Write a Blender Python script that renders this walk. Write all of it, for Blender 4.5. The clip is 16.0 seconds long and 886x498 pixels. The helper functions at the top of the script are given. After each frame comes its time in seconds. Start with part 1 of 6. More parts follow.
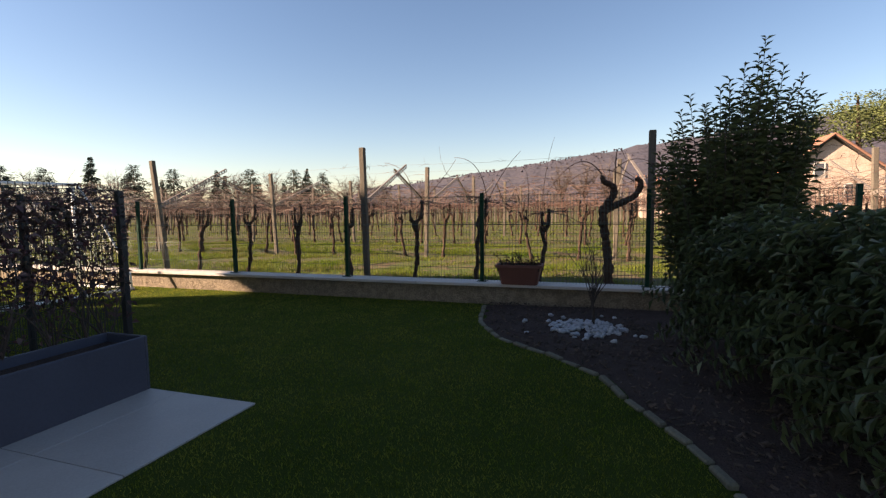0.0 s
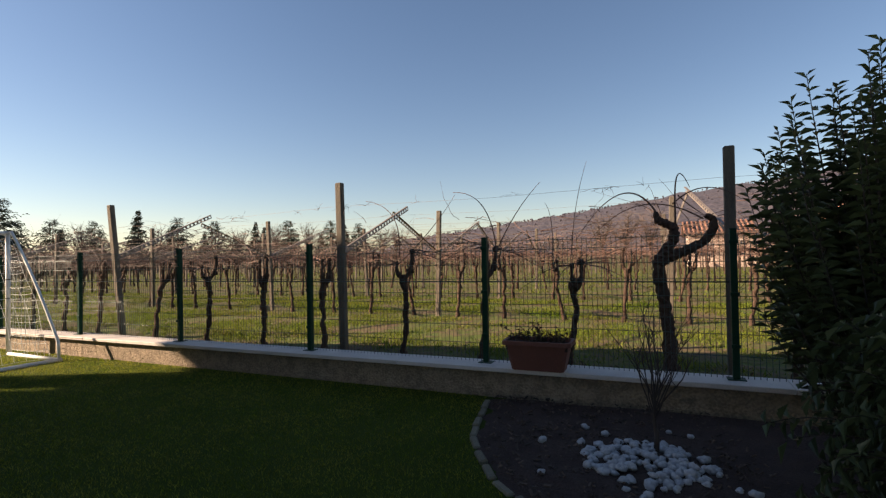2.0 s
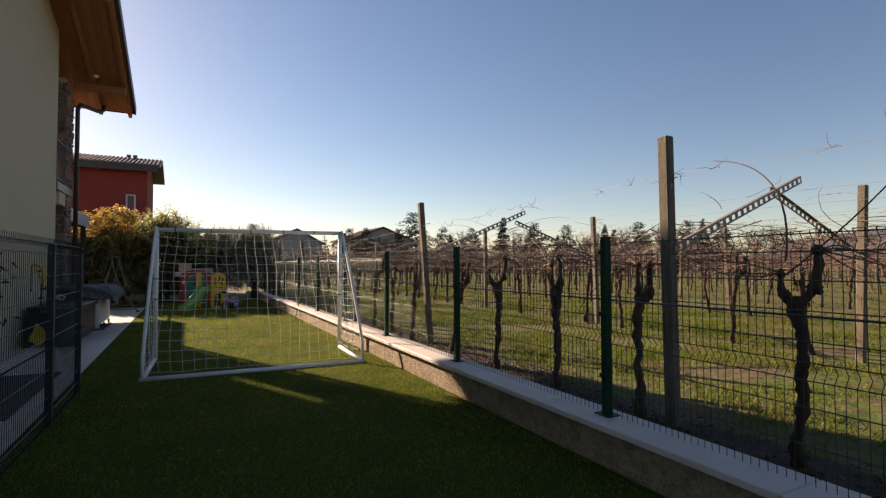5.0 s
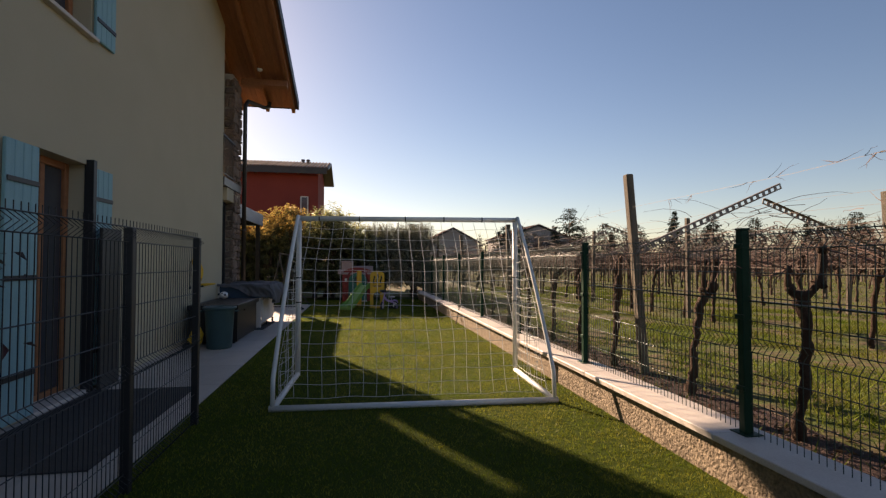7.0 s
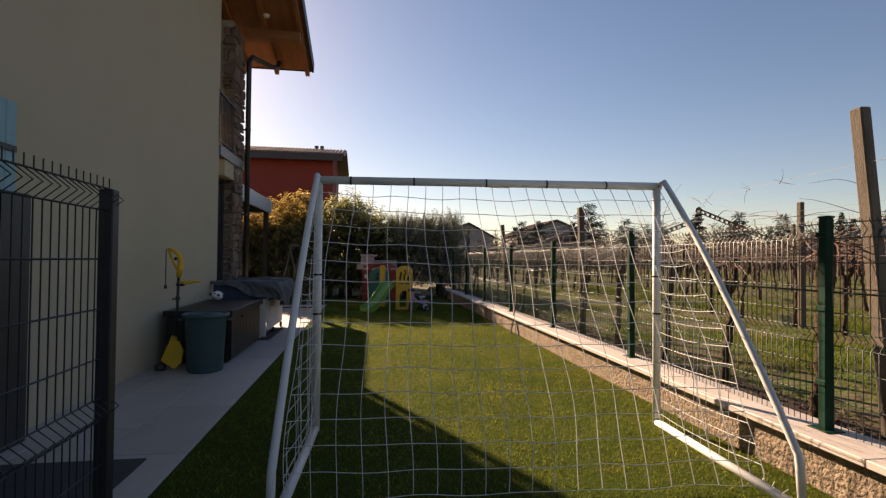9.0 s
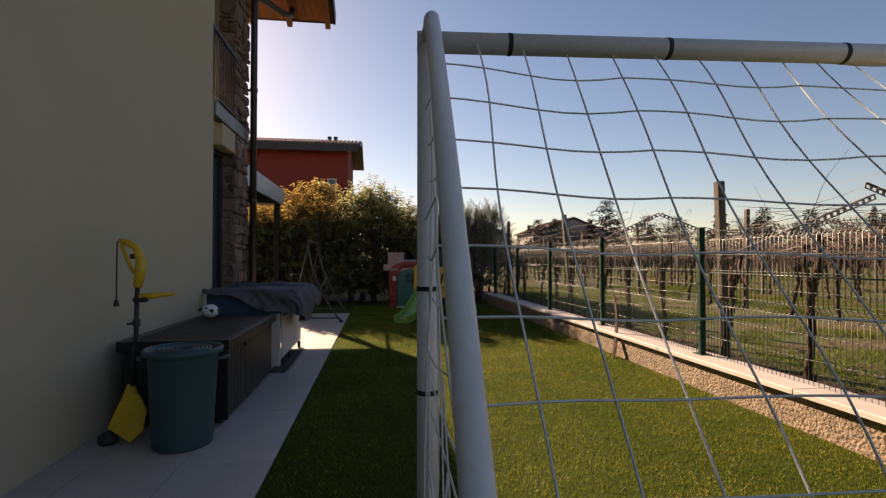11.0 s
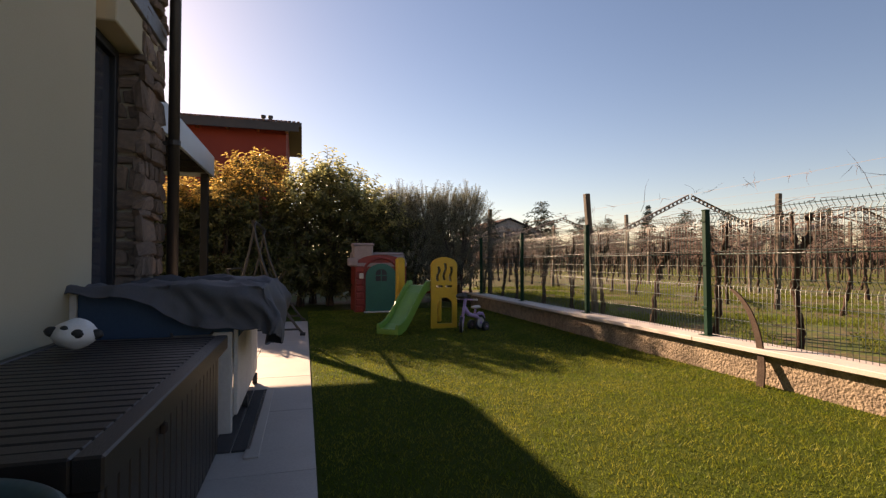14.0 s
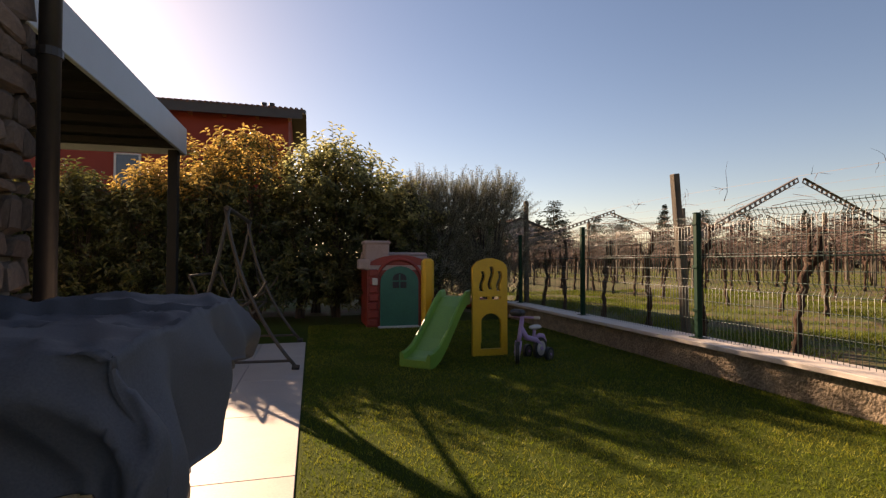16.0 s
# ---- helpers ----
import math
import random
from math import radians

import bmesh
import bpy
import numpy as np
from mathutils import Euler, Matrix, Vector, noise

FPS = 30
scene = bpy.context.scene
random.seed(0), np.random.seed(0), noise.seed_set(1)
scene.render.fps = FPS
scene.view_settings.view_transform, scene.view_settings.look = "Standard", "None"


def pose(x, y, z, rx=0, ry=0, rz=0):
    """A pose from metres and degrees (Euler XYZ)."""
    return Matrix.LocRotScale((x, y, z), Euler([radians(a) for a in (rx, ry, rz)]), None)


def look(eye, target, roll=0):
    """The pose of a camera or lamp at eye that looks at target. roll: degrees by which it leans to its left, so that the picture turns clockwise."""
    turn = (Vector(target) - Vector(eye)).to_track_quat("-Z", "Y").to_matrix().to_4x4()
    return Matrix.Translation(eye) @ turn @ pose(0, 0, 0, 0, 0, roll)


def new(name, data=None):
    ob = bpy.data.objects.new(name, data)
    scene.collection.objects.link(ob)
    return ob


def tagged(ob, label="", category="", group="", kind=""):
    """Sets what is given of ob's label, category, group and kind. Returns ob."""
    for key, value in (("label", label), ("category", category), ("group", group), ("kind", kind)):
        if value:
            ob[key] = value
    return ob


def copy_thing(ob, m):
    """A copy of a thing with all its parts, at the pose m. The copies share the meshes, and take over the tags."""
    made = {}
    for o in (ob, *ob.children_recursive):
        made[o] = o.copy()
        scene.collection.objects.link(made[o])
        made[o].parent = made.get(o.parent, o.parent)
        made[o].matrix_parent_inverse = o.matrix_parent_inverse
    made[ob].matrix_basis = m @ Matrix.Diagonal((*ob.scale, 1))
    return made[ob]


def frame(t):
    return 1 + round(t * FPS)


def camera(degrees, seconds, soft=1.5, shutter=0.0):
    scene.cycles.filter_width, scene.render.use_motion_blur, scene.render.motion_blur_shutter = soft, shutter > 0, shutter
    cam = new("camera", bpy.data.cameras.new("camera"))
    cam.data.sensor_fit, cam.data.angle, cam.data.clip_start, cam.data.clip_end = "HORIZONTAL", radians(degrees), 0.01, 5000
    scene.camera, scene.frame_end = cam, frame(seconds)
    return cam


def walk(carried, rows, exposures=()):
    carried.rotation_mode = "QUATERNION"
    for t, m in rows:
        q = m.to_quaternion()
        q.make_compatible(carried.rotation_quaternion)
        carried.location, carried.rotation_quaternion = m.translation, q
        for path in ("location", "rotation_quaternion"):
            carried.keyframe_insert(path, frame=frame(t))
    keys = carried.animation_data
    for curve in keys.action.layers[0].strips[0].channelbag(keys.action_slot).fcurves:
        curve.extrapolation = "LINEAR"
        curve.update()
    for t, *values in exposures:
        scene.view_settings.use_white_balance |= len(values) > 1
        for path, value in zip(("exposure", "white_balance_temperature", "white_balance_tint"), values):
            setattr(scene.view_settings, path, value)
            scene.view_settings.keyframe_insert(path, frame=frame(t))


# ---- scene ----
cam = camera(83.7, 16.0, soft=1.3)
PATH = [
    (0, (-0.145, -0.276, 1.589), (-0.799, 1.606, 1.419), -0.9),
    (0.5, (-0.159, 0.279, 1.619), (-0.824, 2.164, 1.555), -1.0),
    (1, (-0.163, 0.886, 1.662), (-0.846, 2.765, 1.697), -1.2),
    (1.5, (-0.268, 1.453, 1.624), (-0.996, 3.315, 1.66), -1.1),
    (2, (-0.337, 2.096, 1.586), (-1.134, 3.93, 1.619), -1.2),
    (2.5, (-0.358, 2.688, 1.561), (-1.223, 4.491, 1.608), -1.1),
    (3, (-0.474, 3.235, 1.581), (-1.434, 4.989, 1.627), -1.0),
    (3.5, (-0.617, 3.627, 1.57), (-1.723, 5.293, 1.621), -1.0),
    (4, (-0.82, 4.001, 1.577), (-2.167, 5.478, 1.64), -0.7),
    (4.5, (-1.233, 4.307, 1.592), (-2.822, 5.521, 1.65), -0.3),
    (5, (-1.707, 4.515, 1.584), (-3.484, 5.432, 1.645), -0.1),
    (5.2, (-1.924, 4.577, 1.565), (-3.747, 5.397, 1.625), 0.0),
    (7.3, (-4.486, 4.866, 1.555), (-6.46, 5.186, 1.608), 0.2),
    (7.5, (-4.737, 4.827, 1.56), (-6.711, 5.144, 1.61), 0.3),
    (8, (-5.411, 4.724, 1.49), (-7.387, 5.033, 1.536), 0.2),
    (8.2, (-5.689, 4.685, 1.5), (-7.665, 4.992, 1.539), 0.3),
    (10.3, (-8.569, 4.094, 1.45), (-10.55, 4.366, 1.507), 0.5),
    (10.5, (-8.856, 4.03, 1.445), (-10.837, 4.302, 1.488), -0.0),
    (11, (-9.523, 3.893, 1.445), (-11.506, 4.154, 1.485), -0.0),
    (11.5, (-10.087, 3.679, 1.431), (-12.07, 3.938, 1.475), 0.1),
    (12, (-10.59, 3.547, 1.424), (-12.57, 3.828, 1.468), 0.1),
    (12.5, (-11.075, 3.475, 1.395), (-13.043, 3.832, 1.443), 0.0),
    (13, (-11.549, 3.304, 1.352), (-13.496, 3.763, 1.396), -0.1),
    (13.5, (-12.012, 3.145, 1.285), (-13.943, 3.667, 1.333), -0.1),
    (14, (-12.603, 3.09, 1.213), (-14.528, 3.631, 1.261), -0.0),
    (14.5, (-13.143, 3.052, 1.198), (-15.068, 3.589, 1.247), 0.0),
    (15, (-13.756, 3.054, 1.225), (-15.684, 3.585, 1.271), 0.0),
    (15.5, (-14.363, 3.154, 1.257), (-16.292, 3.68, 1.302), -0.1),
    (16, (-14.999, 3.248, 1.236), (-16.932, 3.76, 1.287), -0.0),
]
walk(cam, [(t, look(eye, target, roll)) for t, eye, target, roll in PATH],
     [(0, 1.80, 8000, 23), (1.5, 1.56, 8000, 22), (3.5, 1.35, 8050, 20), (5, 1.30, 8200, 24), (7.5, 1.22, 8500, 26), (11, 1.22, 8800, 28), (13.5, 1.47, 9150, 29), (14.5, 1.54, 9250, 30), (16, 1.44, 9350, 29)])

# ---------------------------------------------------------------- light
SUN_AZ, SUN_EL = radians(204.5), radians(23.5)   # where the sun stands: angle from +x, height
world = bpy.data.worlds.new("sky")
scene.world = world
world.use_nodes = True
wt = world.node_tree
sky = wt.nodes.new("ShaderNodeTexSky")
sky.sky_type, sky.sun_disc = "NISHITA", False
sky.sun_elevation, sky.sun_rotation = SUN_EL, radians(90) - SUN_AZ
sky.altitude, sky.air_density, sky.dust_density, sky.ozone_density = 100, 1.0, 0.32, 2.7
clear = wt.nodes.new("ShaderNodeHueSaturation")
clear.inputs["Saturation"].default_value = 1.12
wt.links.new(sky.outputs[0], clear.inputs["Color"])
wt.links.new(clear.outputs[0], wt.nodes["Background"].inputs[0])
wt.nodes["Background"].inputs[1].default_value = 0.057
sun_data = bpy.data.lights.new("sun", "SUN")
sun_data.energy, sun_data.angle, sun_data.color = 5.0, radians(0.53), (1.0, 0.90, 0.74)
sun = new("sun", sun_data)
sun.matrix_world = look((0, 0, 0), (-math.cos(SUN_AZ) * math.cos(SUN_EL), -math.sin(SUN_AZ) * math.cos(SUN_EL), -math.sin(SUN_EL)))


# ---------------------------------------------------------------- materials
def mat(name, a, b=None, rough=0.8, scale=3.0, fine=40.0, bump=0.3, metal=0.0, depth=0.01, var=0.0, island=0.0,
        leaf=0.0, stretch=(1, 1, 1), spec=0.5, contrast=0.5, coord="Object"):
    """Base colour a to b by coarse and fine noise, with relief. var/island: brightness change per object or per piece of mesh."""
    m = bpy.data.materials.new(name)
    m.use_nodes = True
    nt = m.node_tree
    n, l = nt.nodes, nt.links
    bs = n["Principled BSDF"]
    b = b or tuple(c * 0.7 for c in a)
    tc = n.new("ShaderNodeTexCoord")
    mp = n.new("ShaderNodeMapping")
    mp.inputs["Scale"].default_value = stretch
    l.new(tc.outputs[coord], mp.inputs[0])
    n1, n2 = n.new("ShaderNodeTexNoise"), n.new("ShaderNodeTexNoise")
    n1.inputs["Scale"].default_value, n2.inputs["Scale"].default_value = scale, fine
    n1.inputs["Detail"].default_value, n2.inputs["Detail"].default_value = 5, 4
    for k in (n1, n2):
        l.new(mp.outputs[0], k.inputs["Vector"])
    add = n.new("ShaderNodeMath")
    add.operation = "ADD"
    l.new(n1.outputs["Fac"], add.inputs[0])
    l.new(n2.outputs["Fac"], add.inputs[1])
    ramp = n.new("ShaderNodeMapRange")
    ramp.inputs["From Min"].default_value, ramp.inputs["From Max"].default_value = 1 - contrast * 0.5, 1 + contrast * 0.5
    l.new(add.outputs[0], ramp.inputs["Value"])
    mix = n.new("ShaderNodeMix")
    mix.data_type = "RGBA"
    mix.inputs["A"].default_value, mix.inputs["B"].default_value = (*a, 1), (*b, 1)
    l.new(ramp.outputs[0], mix.inputs["Factor"])
    colour = mix.outputs["Result"]
    for amount, kind, out in ((var, "ShaderNodeObjectInfo", "Random"), (island, "ShaderNodeNewGeometry", "Random Per Island")):
        if amount:
            src = n.new(kind)
            rg = n.new("ShaderNodeMapRange")
            rg.inputs["To Min"].default_value, rg.inputs["To Max"].default_value = 1 - amount, 1 + amount
            l.new(src.outputs[out], rg.inputs["Value"])
            hs = n.new("ShaderNodeHueSaturation")
            l.new(rg.outputs[0], hs.inputs["Value"])
            l.new(colour, hs.inputs["Color"])
            colour = hs.outputs["Color"]
    l.new(colour, bs.inputs["Base Color"])
    bs.inputs["Roughness"].default_value, bs.inputs["Metallic"].default_value = rough, metal
    bs.inputs["Specular IOR Level"].default_value = spec
    if bump:
        bp = n.new("ShaderNodeBump")
        bp.inputs["Strength"].default_value, bp.inputs["Distance"].default_value = bump, depth
        l.new(n2.outputs["Fac"], bp.inputs["Height"])
        l.new(bp.outputs[0], bs.inputs["Normal"])
    if leaf:
        tr, mx = n.new("ShaderNodeBsdfTranslucent"), n.new("ShaderNodeMixShader")
        mx.inputs[0].default_value = leaf
        l.new(colour, tr.inputs["Color"])
        l.new(bs.outputs[0], mx.inputs[1])
        l.new(tr.outputs[0], mx.inputs[2])
        l.new(mx.outputs[0], n["Material Output"].inputs["Surface"])
    return m


M_LAWN = mat("lawn_turf", (0.032, 0.052, 0.008), (0.068, 0.086, 0.017), 0.95, 0.6, 90, 0.8, depth=0.02, contrast=0.7, spec=0.05)
M_BLADE = mat("grass_blade", (0.108, 0.156, 0.014), (0.242, 0.240, 0.036), 0.55, 1.6, 14, 0, contrast=0.35, island=0.45, leaf=0.40, spec=0.12)
M_FIELD = mat("vineyard_ground", (0.066, 0.090, 0.017), (0.108, 0.074, 0.042), 0.95, 0.9, 6, 1.0, depth=0.06, contrast=0.30, spec=0.2)
M_FIELDBLADE = mat("field_grass", (0.098, 0.158, 0.015), (0.172, 0.176, 0.036), 0.6, 0.5, 5, 0, island=0.4, leaf=0.35, spec=0.06)
M_SOIL = mat("bed_soil", (0.058, 0.036, 0.030), (0.088, 0.056, 0.046), 0.95, 5, 60, 1.0, depth=0.03, spec=0.2)
M_BARK_CHIP = mat("bark_mulch", (0.06, 0.038, 0.026), (0.11, 0.07, 0.05), 0.9, 6, 40, 0.6, island=0.5)
M_CREAM = mat("cream_render", (0.50, 0.44, 0.32), (0.44, 0.385, 0.275), 0.92, 1.2, 130, 0.35, depth=0.004, contrast=0.9, spec=0.25)
M_AGGR = mat("exposed_aggregate", (0.335, 0.255, 0.18), (0.20, 0.15, 0.108), 0.9, 9, 38, 1.0, depth=0.03, contrast=0.35, spec=0.3)
M_MARBLE = mat("pale_marble_cap", (0.62, 0.55, 0.49), (0.52, 0.45, 0.40), 0.55, 4, 90, 0.25, depth=0.003, var=0.06)
M_PAVE = mat("porcelain_paving", (0.48, 0.42, 0.38), (0.41, 0.355, 0.32), 0.55, 2.5, 80, 0.2, depth=0.003, var=0.06)
M_JOINT = mat("paving_bed", (0.25, 0.22, 0.20), None, 0.95, 6, 60)
M_GREEN = mat("green_steel", (0.004, 0.044, 0.024), (0.003, 0.032, 0.018), 0.5, 6, 70, 0.1, spec=0.15, depth=0.002)
M_ANTHR = mat("anthracite_steel", (0.010, 0.011, 0.014), (0.015, 0.016, 0.019), 0.5, 6, 70, 0.1, depth=0.002)
M_WIRE = mat("fence_wire", (0.012, 0.040, 0.028), (0.022, 0.045, 0.034), 0.38, 6, 50, 0, spec=0.6)
M_GALV = mat("galvanised_steel", (0.20, 0.19, 0.18), (0.14, 0.12, 0.11), 0.5, 12, 60, 0.2, metal=0.6, depth=0.002)
M_BAR = mat("rusty_galvanised_bar", (0.24, 0.20, 0.17), (0.15, 0.115, 0.095), 0.55, 10, 60, 0.2, metal=0.15, depth=0.002)
M_POLE = mat("weathered_pole", (0.175, 0.138, 0.100), (0.085, 0.070, 0.056), 0.9, 4, 45, 0.8, stretch=(4, 4, 0.6), depth=0.008, var=0.2)
M_BARK = mat("vine_bark", (0.100, 0.060, 0.042), (0.046, 0.029, 0.022), 0.95, 8, 60, 1.0, stretch=(3, 3, 0.7), depth=0.012, var=0.2, spec=0.2)
M_CANE = mat("vine_cane", (0.150, 0.078, 0.054), (0.090, 0.047, 0.036), 0.75, 5, 40, 0.2, island=0.35)
M_WOOD = mat("soffit_wood", (0.42, 0.17, 0.075), (0.32, 0.12, 0.05), 0.6, 2, 30, 0.3, stretch=(1, 8, 8), depth=0.004, island=0.12)
M_DARKEDGE = mat("roof_flashing", (0.045, 0.035, 0.032), None, 0.5, 4, 40, 0.1)
M_TILE = mat("roof_tile", (0.30, 0.135, 0.085), (0.21, 0.10, 0.07), 0.85, 3, 40, 0.5, var=0.2, island=0.3)
M_STONE = mat("pillar_stone", (0.27, 0.185, 0.14), (0.155, 0.11, 0.088), 0.9, 5, 45, 0.9, depth=0.012, var=0.3)
M_MORTAR = mat("stone_mortar", (0.44, 0.39, 0.32), (0.34, 0.30, 0.24), 0.95, 9, 70, 0.7)
M_PIPE = mat("brown_downpipe", (0.030, 0.024, 0.022), None, 0.45, 4, 30, 0.1)
M_TEAL = mat("turquoise_shutter", (0.20, 0.42, 0.46), (0.16, 0.35, 0.39), 0.6, 3, 60, 0.3, stretch=(6, 1, 1), depth=0.003)
M_GLASSDK = mat("window_pane", (0.045, 0.05, 0.065), (0.06, 0.065, 0.08), 0.12, 1, 5, 0, spec=0.7)
M_WHITE = mat("white_pvc", (0.74, 0.74, 0.73), (0.62, 0.61, 0.58), 0.42, 6, 70, 0.1, depth=0.002, contrast=0.9)
M_STRAP = mat("black_strap", (0.02, 0.02, 0.02), None, 0.7, 5, 50)
M_NET = mat("net_cord", (0.72, 0.72, 0.69), (0.6, 0.6, 0.57), 0.85, 5, 60, 0)
M_TERRA = mat("terracotta_plastic", (0.190, 0.060, 0.040), (0.150, 0.048, 0.033), 0.65, 4, 60, 0.2, depth=0.003)
M_PEBBLE = mat("white_pebble", (0.44, 0.44, 0.44), (0.28, 0.28, 0.29), 0.7, 12, 60, 0.3, island=0.2, depth=0.004)
M_EDGING = mat("edging_block", (0.21, 0.175, 0.115), (0.13, 0.115, 0.075), 0.9, 8, 60, 0.8, depth=0.008, var=0.2)
M_LAUREL = mat("laurel_leaf", (0.072, 0.094, 0.038), (0.108, 0.128, 0.056), 0.33, 2, 20, 0, island=0.4, leaf=0.22, spec=0.5)
M_PHOT = mat("hedge_leaf", (0.082, 0.098, 0.034), (0.138, 0.132, 0.046), 0.40, 0.9, 6, 0, island=0.4, leaf=0.35, contrast=0.4)
# hedge tops: new growth, with the sunlight on it put into the colour
M_LITYOUNG = mat("sunlit_young_leaf", (0.56, 0.36, 0.10), (0.40, 0.28, 0.09), 0.42, 0.9, 6, 0, island=0.4, leaf=0.6, contrast=0.4)
M_LITPALE = mat("sunlit_pale_leaf", (0.46, 0.43, 0.20), (0.34, 0.35, 0.15), 0.4, 0.9, 6, 0, island=0.45, leaf=0.6, contrast=0.4)
M_OLIVE = mat("olive_leaf", (0.20, 0.21, 0.14), (0.28, 0.28, 0.21), 0.5, 2, 10, 0, island=0.4, leaf=0.35)
M_REDLEAF = mat("climber_leaf", (0.120, 0.048, 0.066), (0.062, 0.050, 0.036), 0.5, 3, 15, 0, island=0.5, leaf=0.25)
M_DRYLEAF = mat("dry_leaf", (0.10, 0.05, 0.03), (0.06, 0.05, 0.025), 0.7, 6, 20, 0, island=0.5, leaf=0.2)
M_TWIG = mat("shrub_twig", (0.075, 0.050, 0.040), (0.05, 0.035, 0.03), 0.85, 8, 50, 0.3)
M_SLATE = mat("slate_planter", (0.055, 0.060, 0.085), (0.045, 0.048, 0.070), 0.55, 3, 60, 0.2, depth=0.003)


# ---------------------------------------------------------------- building helpers
class Geo:
    """Vertices and faces of one mesh."""

    def __init__(self):
        self.v, self.f = [], []

    def box(self, lo, hi, ch=0.0, m=None):
        """A box with chamfered edges."""
        lo, hi = [min(a, b) for a, b in zip(lo, hi)], [max(a, b) for a, b in zip(lo, hi)]
        k = len(self.v)
        ch = min(ch, *[(b - a) * 0.45 for a, b in zip(lo, hi)])
        pts = []
        if ch <= 0:
            pts = [(x, y, z) for x in (lo[0], hi[0]) for y in (lo[1], hi[1]) for z in (lo[2], hi[2])]
            faces = [(0, 1, 3, 2), (4, 6, 7, 5), (0, 4, 5, 1), (2, 3, 7, 6), (0, 2, 6, 4), (1, 5, 7, 3)]
        else:
            idx = {}
            for sx in (0, 1):
                for sy in (0, 1):
                    for sz in (0, 1):
                        for ax in range(3):
                            p = [(lo, hi)[s][i] for i, s in enumerate((sx, sy, sz))]
                            for i, s in enumerate((sx, sy, sz)):
                                if i != ax:
                                    p[i] += ch if s == 0 else -ch
                            idx[sx, sy, sz, ax] = len(pts)
                            pts.append(tuple(p))
            faces = []
            for ax in range(3):
                o = [i for i in range(3) if i != ax]
                for s in (0, 1):
                    q = []
                    for a, b in ((0, 0), (1, 0), (1, 1), (0, 1)):
                        key = [0, 0, 0]
                        key[ax], key[o[0]], key[o[1]] = s, a, b
                        q.append(idx[(*key, ax)])
                    faces.append(q if (s == 1) == (ax != 1) else q[::-1])
                for a in (0, 1):
                    for b in (0, 1):
                        q = []
                        for s, axx in ((0, o[0]), (1, o[0]), (1, o[1]), (0, o[1])):
                            key = [0, 0, 0]
                            key[ax], key[o[0]], key[o[1]] = s, a, b
                            q.append(idx[(*key, axx)])
                        faces.append(q)
            for sx in (0, 1):
                for sy in (0, 1):
                    for sz in (0, 1):
                        faces.append([idx[sx, sy, sz, a] for a in range(3)])
        if m is not None:
            pts = [tuple(m @ Vector(p)) for p in pts]
        self.v += pts
        self.f += [tuple(i + k for i in q) for q in faces]
        return self

    def tube(self, pts, r, sides=6, cap=True, flat=1.0, wob=0.0):
        """A tube along pts; r is a radius or one for each point."""
        pts = [Vector(p) for p in pts]
        rs = r if hasattr(r, "__len__") else [r] * len(pts)
        k = len(self.v)
        prev = None
        for i, p in enumerate(pts):
            d = (pts[min(i + 1, len(pts) - 1)] - pts[max(i - 1, 0)]).normalized()
            if prev is None:
                u = d.cross(Vector((0.31, 0.87, 0.38)) if abs(d.z) > 0.7 else Vector((0, 0, 1))).normalized()
            else:
                u = (prev - d * prev.dot(d)).normalized()
            prev = u
            w = d.cross(u)
            for s in range(sides):
                a = 2 * math.pi * s / sides
                rr = rs[i] * (1 + (random.uniform(-wob, wob) if wob else 0))
                self.v.append(tuple(p + u * (math.cos(a) * rr) + w * (math.sin(a) * rr * flat)))
        for i in range(len(pts) - 1):
            for s in range(sides):
                t = (s + 1) % sides
                self.f.append((k + i * sides + s, k + i * sides + t, k + (i + 1) * sides + t, k + (i + 1) * sides + s))
        if cap:
            self.f.append(tuple(k + s for s in range(sides))[::-1])
            self.f.append(tuple(k + (len(pts) - 1) * sides + s for s in range(sides)))
        return self

    def leaf(self, p, d, n, length, width, curl=0.2):
        """A leaf from p along d, folded a little along its rib and drooping."""
        d, n = Vector(d).normalized(), Vector(n)
        s = d.cross(n)
        s = s.normalized() if s.length > 1e-4 else d.orthogonal().normalized()
        n = s.cross(d)
        p = Vector(p)
        k = len(self.v)
        mid, tip = p + d * length * 0.5, p + d * length - n * length * curl
        self.v += [tuple(p), tuple(mid + s * width * 0.5 + n * width * 0.15), tuple(tip), tuple(mid - s * width * 0.5 + n * width * 0.15)]
        self.f += [(k, k + 1, k + 2), (k, k + 2, k + 3)]
        return self

    def poly(self, pts):
        k = len(self.v)
        self.v += [tuple(p) for p in pts]
        self.f.append(tuple(range(k, k + len(pts))))
        return self

    def prism(self, pts, off):
        """A flat outline pushed along off."""
        k, n = len(self.v), len(pts)
        off = Vector(off)
        self.v += [tuple(p) for p in pts] + [tuple(Vector(p) + off) for p in pts]
        self.f.append(tuple(range(k, k + n))[::-1])
        self.f.append(tuple(range(k + n, k + 2 * n)))
        for i in range(n):
            j = (i + 1) % n
            self.f.append((k + i, k + j, k + n + j, k + n + i))
        return self

    def lathe(self, prof, sides=24, at=(0, 0, 0)):
        """A ring surface of (radius, height) steps round z."""
        k = len(self.v)
        for r, z in prof:
            for s in range(sides):
                a = 2 * math.pi * s / sides
                self.v.append((at[0] + r * math.cos(a), at[1] + r * math.sin(a), at[2] + z))
        for i in range(len(prof) - 1):
            for s in range(sides):
                t = (s + 1) % sides
                self.f.append((k + i * sides + s, k + i * sides + t, k + (i + 1) * sides + t, k + (i + 1) * sides + s))
        return self

